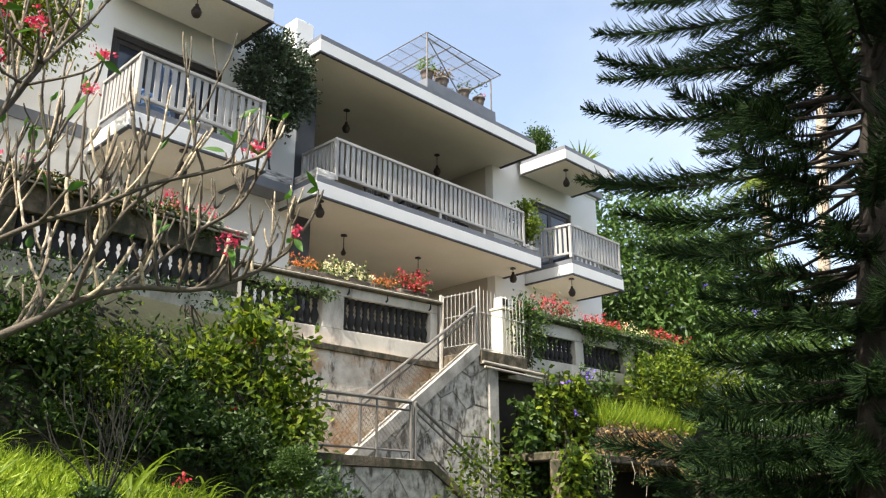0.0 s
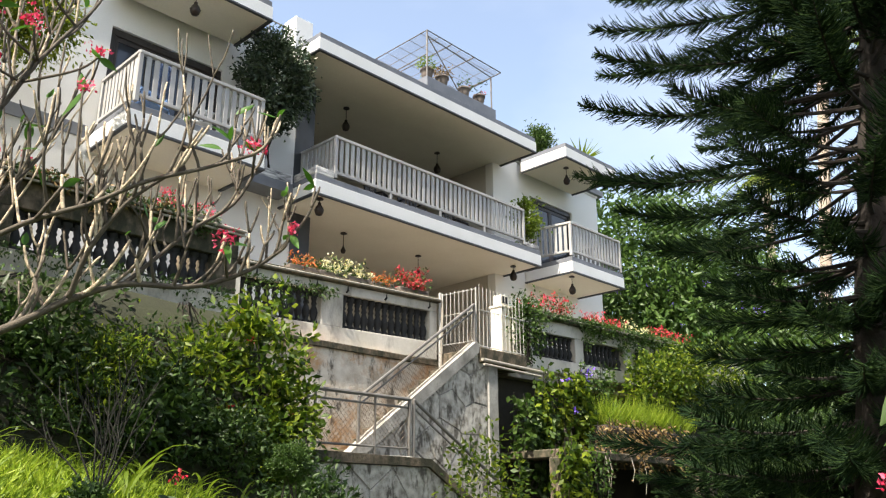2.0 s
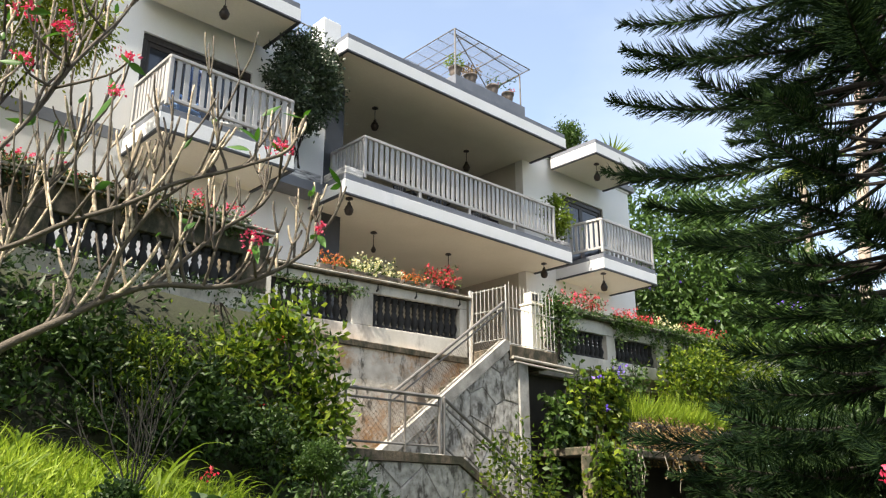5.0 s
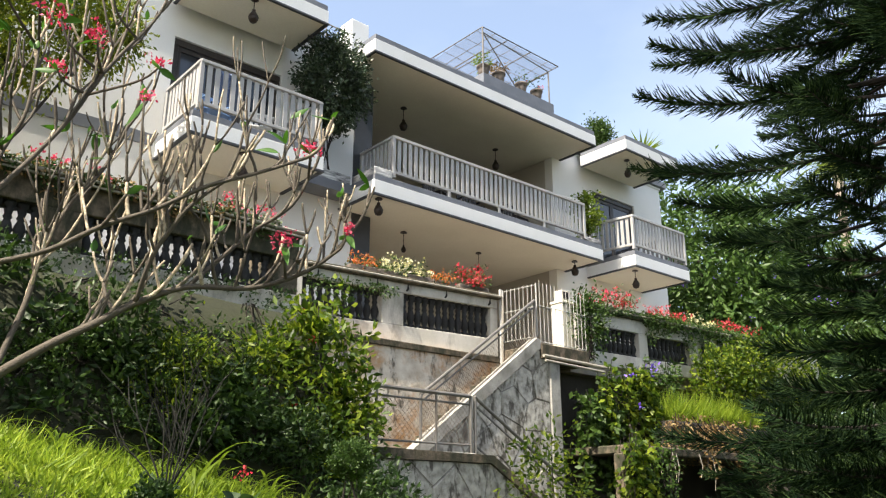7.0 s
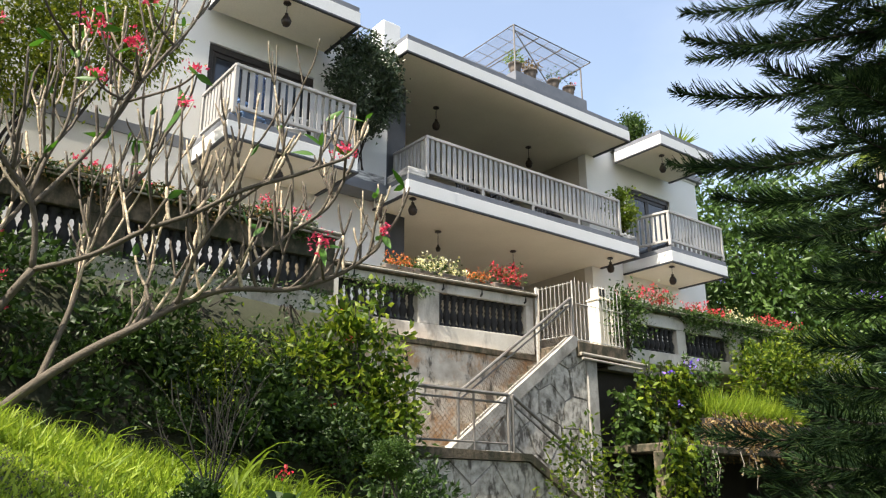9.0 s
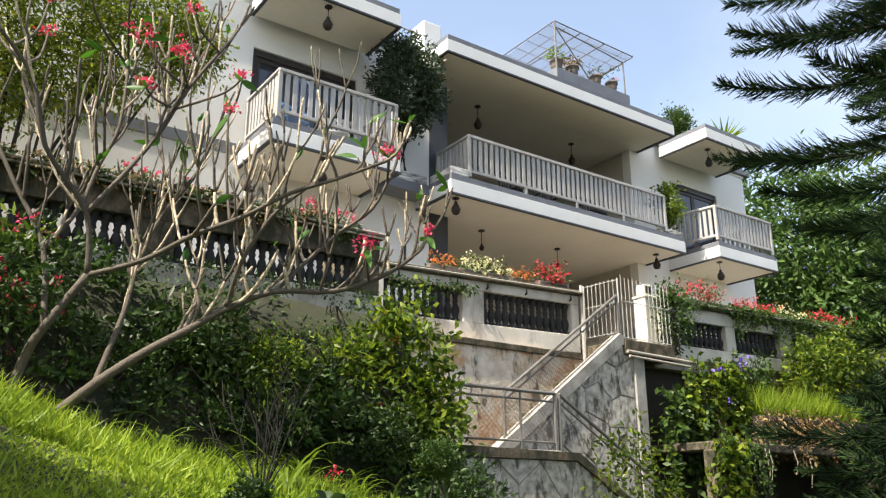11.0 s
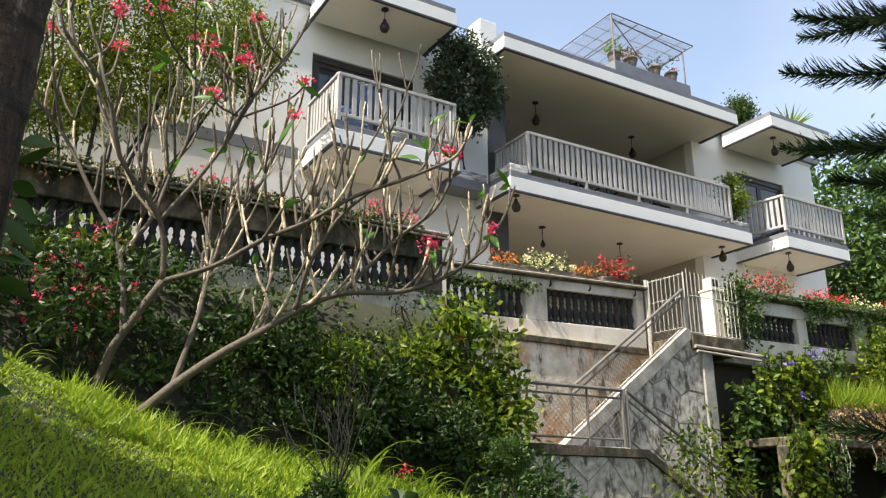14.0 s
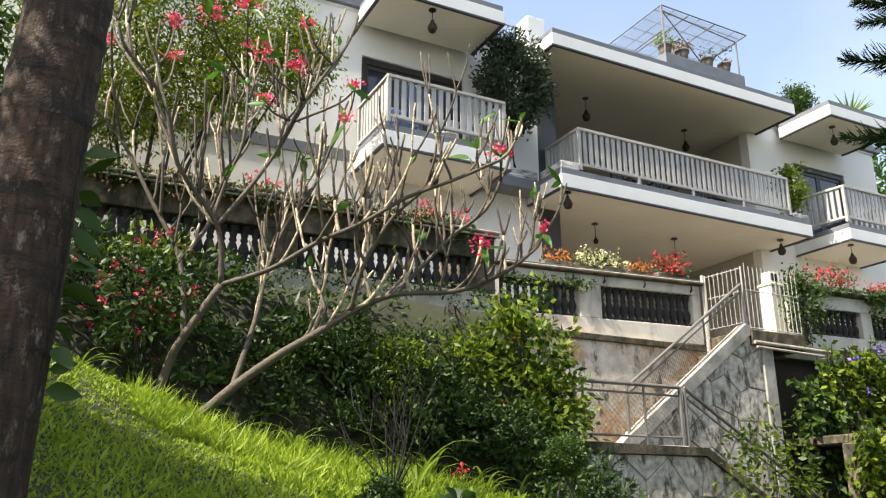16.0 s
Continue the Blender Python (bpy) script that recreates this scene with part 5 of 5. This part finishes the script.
def bare_bush(x, y, h, n, seed, label):
    """Thin bare stems that fan out from one foot."""
    rng = random.Random(seed)
    z = ground_z(x, y)
    t = empty("bare_stem_bush", label, "bush", (x, y, z), "bare bushes")
    for k in range(n):
        a, lean, ln = rng.uniform(0, 6.28), rng.uniform(0.15, 0.6), h * rng.uniform(0.6, 1.1)
        q, d, pts = Vector((x, y, z)), Vector((math.cos(a) * lean, math.sin(a) * lean, 1)).normalized(), [Vector((x, y, z))]
        bm = bmesh.new()
        for i in range(7):
            d = (d + Vector((rng.uniform(-0.13, 0.13), rng.uniform(-0.13, 0.13), 0))).normalized()
            q = q + d * ln / 7
            pts.append(q.copy())
            if i > 2:
                e = (d + Vector((rng.uniform(-0.7, 0.7), rng.uniform(-0.7, 0.7), 0.1))).normalized()
                tube(bm, [q, q + e * ln * 0.16, q + e * ln * 0.3 + Vector((0, 0, 0.03))], [0.005, 0.004, 0.002], 4)
        tube(bm, pts, [0.010 - 0.001 * i for i in range(8)], 5)
        part("stem", bm, TWIG, t)


bare_bush(2.75, 6.3, 0.95, 9, 401, "bush of thin dark bare stems on the lawn edge")
bare_bush(3.3, 7.4, 1.1, 8, 402, "bush of thin dark bare stems on the bank")
bare_bush(0.6, 8.2, 1.2, 8, 403, "tangle of thin bare stems below the old parapet")
# added as a dark backdrop where deep shade lies under the conifer
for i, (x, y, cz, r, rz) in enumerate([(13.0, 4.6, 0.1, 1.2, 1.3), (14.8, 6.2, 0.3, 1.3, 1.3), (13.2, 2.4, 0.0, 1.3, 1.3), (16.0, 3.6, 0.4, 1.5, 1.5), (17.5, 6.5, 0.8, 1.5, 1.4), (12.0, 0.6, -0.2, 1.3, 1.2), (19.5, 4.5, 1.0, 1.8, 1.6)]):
    shrub("hedge_shrub", "dark green shrub added as a backdrop under the conifer", (x, y, gz(x, y)), (x, y, cz), (r, 1.1, rz), 330, 12, 0.13, 0.06, LEAF_DARK, 420 + i, group="hedge shrubs", spread=0.12)
shrub("poinsettia_bush", "bush with scattered pink-red flowers by the frangipani", (0.9, 8.0, gz(0.9, 8.0)), (0.95, 7.95, 1.85), (0.55, 0.45, 0.65), 150, 10, 0.10, 0.04, LEAF_DARK, 61, flowers=(PINK, 45, 0.045))
shrub("poinsettia_bush", "red flowering bush on the upper bank", (-0.2, 8.2, gz(-0.2, 8.2)), (-0.2, 8.2, 2.2), (0.6, 0.45, 0.6), 130, 10, 0.10, 0.04, LEAF_DARK, 62, flowers=(PINK, 40, 0.045))
ball = empty("clipped_bush", "round clipped green bush beside the stair", "shrub", (4.2, 5.92, gz(4.2, 5.92)))
rng = np.random.default_rng(63)
part("stem", stems(rng, (4.2, 5.92, gz(4.2, 5.92)), (4.2, 5.92, 0.36), (0.1, 0.1, 0.1), 7, 0.010), DARKBARK, ball)
P, D = cloud(rng, (4.2, 5.92, 0.42), (0.155, 0.155, 0.14), 700, 8, 0.012, 0.86)
leaf_mesh("foliage", P, D, rng.uniform(0.018, 0.034, len(P)), 0.013, LEAF_MID, ball, "", 0.2, rng, "stuff")
blade_leaves = empty("broad_leaf_plant", "low plant with broad dark heart-shaped leaves", "plant", (2.84, 5.3, gz(2.84, 5.3)))
part("stem", stems(rng, (2.84, 5.3, gz(2.84, 5.3)), (2.84, 5.3, 0.02), (0.05, 0.05, 0.03), 6, 0.006), TWIG, blade_leaves)
for k in range(9):
    a = k * 0.7
    leaf_part("leaf", (2.84 + 0.03 * math.cos(a), 5.3 + 0.03 * math.sin(a), 0.02), (math.cos(a), math.sin(a), 0.5 + 0.3 * (k % 3)), 0.15 + 0.02 * (k % 3), 0.13, LEAF_DARK, blade_leaves, rng)
shrub("garden_shrub", "low dark shrub in front of the stair", (4.9, 6.5, gz(4.9, 6.5)), (4.75, 6.5, 0.0), (0.42, 0.35, 0.34), 130, 11, 0.07, 0.032, LEAF_DARK, 64)
shrub("garden_shrub", "leafy green shrub at the foot of the stair wall", (5.6, 7.3, gz(5.6, 7.3)), (5.5, 7.3, 0.0), (0.5, 0.4, 0.42), 90, 11, 0.10, 0.045, LEAF_DARK, 65)
shrub("garden_shrub", "thin light green shrub in front of the lower stair", (8.0, 7.0, -1.2), (8.1, 7.2, 0.25), (0.6, 0.35, 0.75), 110, 9, 0.09, 0.04, LEAF_SUN, 66, spread=0.10)


def blade_plant(x, y, h, n, seed, mat, label):
    """A clump of long arching leaves."""
    rng = random.Random(seed)
    z = ground_z(x, y)
    t = empty("arching_leaf_plant", label, "plant", (x, y, z), "arching plants")
    for k in range(n):
        a, ln = rng.uniform(0, 6.28), h * rng.uniform(0.6, 1.1)
        el = rng.uniform(0.9, 1.45)
        bm = bmesh.new()
        q, rows = Vector((x, y, z)), []
        sd = Vector((-math.sin(a), math.cos(a), 0))
        for i in range(8):
            w = 0.022 * h * (1 - (i / 7.5) ** 2) + 0.002
            rows.append((bm.verts.new(q - sd * w), bm.verts.new(q + Vector((0, 0, -w * 0.4))), bm.verts.new(q + sd * w)))
            q = q + Vector((math.cos(a) * math.cos(el), math.sin(a) * math.cos(el), math.sin(el))) * ln / 7
            el -= rng.uniform(0.15, 0.36)
        for r0, r1 in zip(rows, rows[1:]):
            bm.faces.new((r0[0], r0[1], r1[1], r1[0]))
            bm.faces.new((r0[1], r0[2], r1[2], r1[1]))
        part("leaf", bm, mat, t, "", True)


for i, (x, y, h) in enumerate([(3.1, 6.6, 0.85), (3.35, 6.8, 0.6), (2.2, 7.2, 0.55), (1.75, 7.5, 0.6), (3.7, 6.7, 0.5), (2.7, 7.0, 0.45), (0.4, 7.7, 0.5), (1.3, 7.8, 0.5), (4.1, 6.4, 0.45), (-0.3, 7.6, 0.5), (3.7, 7.5, 0.8), (4.2, 7.3, 0.7), (4.5, 7.1, 0.6), (3.2, 7.6, 0.7), (4.7, 7.5, 0.8), (2.8, 7.5, 0.5), (4.9, 7.2, 0.5), (3.9, 7.0, 0.5)]):
    blade_plant(x, y, h, 9, 300 + i, LEAF_YEL, "clump of long arching green leaves in the grass")
shrub("dark_potted_bush", "dark round leafy bush at the lawn edge", (2.13, 5.0, gz(2.13, 5.0)), (2.13, 5.0, 0.06), (0.10, 0.10, 0.10), 120, 12, 0.04, 0.025, LEAF_DARK, 68, spread=0.03)

# climbing bush between the balconies
shrub("wall_climber", "dark glossy climbing bush hanging beside the balcony", (8.0, 12.6, 6.2), (7.82, 12.1, 7.98), (0.70, 0.48, 0.98), 850, 13, 0.085, 0.042, LEAF_CLIMB, 71, spread=0.06, category="climber")
shrub("wall_climber", "light green potted climber on the balcony corner", (15.12, 12.0, 6.1), (15.12, 11.9, 6.95), (0.27, 0.28, 0.52), 105, 10, 0.10, 0.06, LEAF_YEL, 72, category="climber")
shrub("roof_bush", "small green bush on the roof edge", (17.1, 12.9, 9.25), (17.1, 12.9, 10.0), (0.34, 0.3, 0.40), 220, 11, 0.10, 0.045, LEAF_MID, 73)
shrub("parapet_creeper", "green creeper over the parapet end", (11.6, 9.2, 2.6), (11.65, 9.25, 3.3), (0.30, 0.22, 0.55), 130, 10, 0.08, 0.04, LEAF_MID, 74, category="creeper")
def strand_creeper(label, x0, x1, y, top, low, n, mat, seed, leaf=0.10, flowers=0):
    """Leafy strands that hang down side by side, each of its own length."""
    rng = np.random.default_rng(seed)
    t = empty("wall_creeper", label, "creeper", ((x0 + x1) / 2, y, top), "terrace creepers")
    P, D = [], []
    for k in range(n):
        x, yy, z = rng.uniform(x0, x1), y + rng.normal() * 0.10, top - rng.random() * 0.25
        end = z - (top - low) * rng.uniform(0.35, 1.0)
        pts = [Vector((x, yy, z))]
        while z > end:
            x, yy, z = x + rng.normal() * 0.025, yy + rng.normal() * 0.02, z - 0.07
            pts.append(Vector((x, yy, z)))
            for _ in range(4):
                P.append((x + rng.normal() * 0.05, yy + rng.normal() * 0.05 - 0.03, z + rng.normal() * 0.03))
                D.append((rng.normal() * 0.7, -0.5 + rng.normal() * 0.5, -0.45 + rng.normal() * 0.4))
        part("vine", tubes([(pts[::3] + [pts[-1]], 0.006)], 4), DARKBARK, t)
    P, D = np.array(P), unit(np.array(D))
    leaf_mesh("foliage", P, D, leaf * rng.uniform(0.6, 1.2, len(P)), leaf * 0.62, mat, t, "", 0.15, rng, "stuff")
    for f in P[rng.integers(0, len(P), flowers)] if flowers else []:
        blossom(rng, np.array([f + np.array([0, -0.10, 0])]), 0.085, VIOLET, t, 9, "flower")


strand_creeper("sunlit creeper strands hanging under the terrace", 11.5, 12.7, 8.85, 2.55, 0.9, 17, LEAF_SUN, 181, 0.14, 3)
strand_creeper("dark creeper strands in front of the shed opening", 10.8, 12.0, 8.95, 2.0, 0.2, 14, LEAF_MID, 182, 0.15)
strand_creeper("bright creeper trailing beside the shed post", 10.55, 11.3, 7.85, 1.25, -0.9, 11, LEAF_SUN, 183, 0.13)
strand_creeper("green creeper trailing over the shed roof", 11.5, 12.7, 7.95, 1.25, 0.2, 7, LEAF_MID, 184, 0.08)
strand_creeper("creeper with violet flowers on the terrace edge", 12.7, 13.8, 8.9, 2.8, 1.6, 12, LEAF_MID, 185, 0.10, 4)
strand_creeper("dry brown trailing stems on the shed roof", 12.0, 14.6, 8.22, 1.66, 0.75, 46, DRY, 186, 0.07)
for i, (x, z, r, rz) in enumerate([(15.0, 2.5, 0.8, 0.6), (16.4, 2.9, 0.9, 0.6), (18, 2.8, 1.2, 0.8)]):
    shrub("terrace_shrub", "bright green shrub growing over the terrace wall", (x, 9.0, z - rz), (x, 8.75, z), (r, 0.3, rz), 170, 11, 0.11, 0.055, LEAF_SUN, 80 + i, group="terrace shrubs")

# ---------------------------------------------------------------- flowers on the parapets
def flower_row(label, m, u0, u1, zt, mats, seed, dens=30, h=0.22):
    rng = np.random.default_rng(seed)
    for mat, a, b, hh in mats:
        base = m @ Vector(((a + b) / 2, 0.18, zt))
        t = empty("flowering_plant", label, "flowers", base, "parapet flowers")
        n = max(4, int((b - a) * dens))
        U, W = rng.uniform(a, b, n), rng.uniform(0.04, 0.30, n)
        C = np.array([m @ Vector((u, w, zt + rng.uniform(0.03, hh))) for u, w in zip(U, W)])
        P = np.repeat(C, 12, 0) + rng.normal(size=(n * 12, 3)) * np.array([0.06, 0.05, 0.05])
        leaf_mesh("foliage", P, unit(rng.normal(size=P.shape) + np.array([0, 0, 0.5])), 0.06, 0.03, LEAF_MID, t, "", 0.2, rng, "stuff")
        Cf = np.repeat(C, 3, 0) + rng.normal(size=(n * 3, 3)) * 0.05 + np.array([0, 0, 0.05])
        blossom(rng, Cf, 0.045, mat, t, 6)
        part("planter", boxes([(a, b, 0.06, 0.30, zt + 0.001, zt + 0.10)], 0.01, m), TERRA, t)


flower_row("flowering plants in a planter on the parapet", m_r, 0, ln_r, 3.66, [(ORANGE, 0.95, 1.45, 0.22), (YELLOWF, 1.5, 2.5, 0.28), (ORANGE, 2.55, 3.0, 0.18), (RED, 3.1, 3.75, 0.30), (RED, 3.15, 3.7, 0.42)], 91)
flower_row("pink flowering plants on the old parapet", m_l, 0, ln_l, 3.58, [(RED, 3.2, 4.4, 0.28), (PINK, 6.0, 6.8, 0.15), (PINK, 8.3, 9.1, 0.25)], 92, 20)
flower_row("red flowering plants on the overgrown parapet", m_q, 0, ln_q, 3.63, [(PINK, 0.5, 1.2, 0.4), (RED, 1.3, 2.0, 0.45), (RED, 2.3, 3.6, 0.25), (YELLOWF, 3.6, 4.4, 0.2), (RED, 4.5, 6.0, 0.25)], 93, 24)

# ---------------------------------------------------------------- grass
rngG = np.random.default_rng(101)
n = 150000
gxs, gys = rngG.uniform(-2.5, 5.5, n), rngG.uniform(3.2, 8.0, n)
patch = np.sin(gxs * 2.1 + 1) * np.sin(gys * 2.7) + rngG.normal(size=n) * 0.6
keep = patch > -0.9
gxs, gys = gxs[keep], gys[keep]
P = np.array([(x, y, ground_z(x, y) - 0.01) for x, y in zip(gxs, gys)])
D = unit(np.stack([rngG.normal(size=len(P)) * 1.1, rngG.normal(size=len(P)) * 1.1, np.ones(len(P))], 1))
tall = 0.6 + 0.9 * np.clip(np.sin(P[:, 0] * 3.3 + 2 * np.sin(P[:, 1] * 2.2)) * np.cos(P[:, 1] * 3.9 + P[:, 0]), 0, 1) + 0.5 * rngG.random(len(P)) ** 6
tagged(leaf_mesh("grass", P, D, tall * rngG.uniform(0.03, 0.095, len(P)), 0.016, GRASSM, None, "", 0.1, rngG), "bright green unmown grass on the bank", "grass", kind="stuff")
n = 3000
xs, ys = rngG.uniform(12.7, 15.9, n), rngG.uniform(8.35, 9.2, n)
P = np.stack([xs, ys, np.full(n, 1.50)], 1)
D = unit(np.stack([rngG.normal(size=n) * 0.5, rngG.normal(size=n) * 0.5 - 0.35, np.ones(n)], 1))
tagged(leaf_mesh("tall_grass", P, D, rngG.uniform(0.25, 0.75, n), 0.014, GRASSM, None, "", 0.1, rngG), "tall light green grass on the ledge", "grass", kind="stuff")

# ---------------------------------------------------------------- small plants
rngS = np.random.default_rng(131)
rp = empty("roof_palm_plant", "spiky green palm plant on the far roof", "plant", (18.15, 12.2, 9.08))
part("trunk", tubes([([(18.15, 12.2, 9.08), (18.15, 12.2, 9.6)], [0.07, 0.05])], 8), DARKBARK, rp)
for k in range(26):
    a, el = k * 2.4, rngS.uniform(0.1, 1.2)
    P = np.array([(18.15, 12.2, 9.55)])
    D = np.array([(math.cos(a) * math.cos(el), math.sin(a) * math.cos(el), math.sin(el))])
    leaf_mesh("leaf", P, D, rngS.uniform(0.55, 0.85), 0.07, LEAF_YEL, rp, "", 0.2, rngS)
fg = empty("lantana_plant", "broad-leaved plant with a pink flower head close by", "plant", (1.63, 0.44, -1.5))
part("stem", tubes([([(1.63, 0.44, -1.5), (1.62, 0.44, -0.5), (1.60, 0.46, 0.22)], [0.006, 0.005, 0.002])], 5), LEAF_MID, fg)
for z, dx, dy, ln in ((0.22, -0.10, 0.25, 0.075), (0.17, -0.2, 0.30, 0.07), (0.08, 0.1, 0.3, 0.06), (0.03, -0.3, -0.3, 0.07), (-0.02, 0.2, 0.35, 0.06), (0.12, 0.3, -0.2, 0.07)):
    leaf_part("leaf", (1.60, 0.462, z), (dx, dy, -0.25), ln * 1.2, 0.045, LEAF_MID, fg, rngS)
blossom(rngS, np.array([(1.53, 0.505, 0.05)]) + rngS.normal(size=(12, 3)) * 0.008, 0.012, PINK, fg, 8)

# moss and creepers along the copings
def coping_creeper(label, m, u0, u1, z, n, drop, seed, mat):
    rng = np.random.default_rng(seed)
    t = empty("coping_creeper", label, "creeper", m @ Vector(((u0 + u1) / 2, -0.05, z)))
    U = rng.uniform(u0, u1, n)
    dr = drop * (0.35 + 0.65 * np.abs(np.sin(U * 2.3) * np.sin(U * 5.1 + 1)))
    P = np.array([m @ Vector((u, rng.uniform(-0.14, 0.0), z - rng.random() ** 1.5 * d + 0.03)) for u, d in zip(U, dr)])
    D = unit(rng.normal(size=P.shape) * 0.6 + np.array([0, -0.4, -0.5]))
    leaf_mesh("foliage", P, D, rng.uniform(0.04, 0.09, n), 0.03, mat, t, "", 0.2, rng, "stuff")


coping_creeper("green moss and creeper hanging from the coping", m_q, 0.2, 2.4, 3.63, 900, 0.22, 141, LEAF_DARK)
coping_creeper("thick green creeper hanging over the parapet", m_q, 1.9, 6.5, 3.66, 4200, 0.65, 142, LEAF_MID)
coping_creeper("leafy sprigs hanging over the baluster opening", m_r, 0.15, 1.75, 3.42, 420, 0.45, 145, LEAF_MID)
coping_creeper("thin creeper over the pale beam below the balusters", m_l, 0.0, 9.3, 2.72, 2200, 0.42, 146, LEAF_DARK)
lf = empty("red_flower_plant", "small red flower on a thin stem in the grass", "flowers", (3.54, 6.6, gz(3.54, 6.6)))
part("stem", tubes([([(3.54, 6.6, gz(3.54, 6.6)), (3.55, 6.61, 0.2), (3.54, 6.6, 0.31)], 0.005)], 5), LEAF_MID, lf)
blossom(rngS, np.array([(3.54, 6.6, 0.32), (3.57, 6.6, 0.29)]), 0.045, RED, lf, 8)
coping_creeper("thin brown and green creeper on the old coping", m_l, 0.0, 9.0, 3.60, 3600, 0.32, 143, LEAF_DARK)
coping_creeper("dry trailing stems on the old coping", m_l, 0.0, 8.4, 3.62, 1900, 0.42, 144, DRY)

n = 34000
xs, ys = rngG.uniform(0.8, 5.5, n), rngG.uniform(6.4, 7.85, n)
P = np.array([(x, y, ground_z(x, y) - 0.01) for x, y in zip(xs, ys)])
D = unit(np.stack([rngG.normal(size=n) * 0.9, rngG.normal(size=n) * 0.8 - 0.2, np.ones(n)], 1))
tagged(leaf_mesh("bank_grass", P, D, rngG.uniform(0.05, 0.12, n) + 0.2 * rngG.random(n) ** 9, 0.014, GRASSM, None, "", 0.1, rngG), "long wispy grass at the foot of the bank", "grass", kind="stuff")

n = 30000
xs, ys = rngG.uniform(-7, 12, n), rngG.uniform(-6, 6, n)
clear = (np.abs(xs) + np.abs(ys) > 0.9)
xs, ys = xs[clear], ys[clear]
P = np.array([(x, y, ground_z(x, y) - 0.01) for x, y in zip(xs, ys)])
D = unit(np.stack([rngG.normal(size=len(P)) * 0.5, rngG.normal(size=len(P)) * 0.5, np.ones(len(P))], 1))
tagged(leaf_mesh("lawn", P, D, rngG.uniform(0.06, 0.2, len(P)), 0.02, GRASSM, None, "", 0.1, rngG), "patchy green lawn at the foot of the bank", "grass", kind="stuff")
sp = empty("roof_bougainvillea", "thin pink bougainvillea sprig on the roof edge", "plant", (10.65, 13.0, 9.24))
for k in range(5):
    q = Vector((10.65 + rngS.normal() * 0.25, 13.0, 9.75 + rngS.random() * 0.35))
    part("stem", tubes([([(10.65, 13.0, 9.24), (10.6 + rngS.normal() * 0.1, 13.0, 9.5), q], 0.006)], 4), LEAF_MID, sp)
    blossom(rngS, np.array([q]) + rngS.normal(size=(3, 3)) * 0.04, 0.05, PINK, sp, 6)
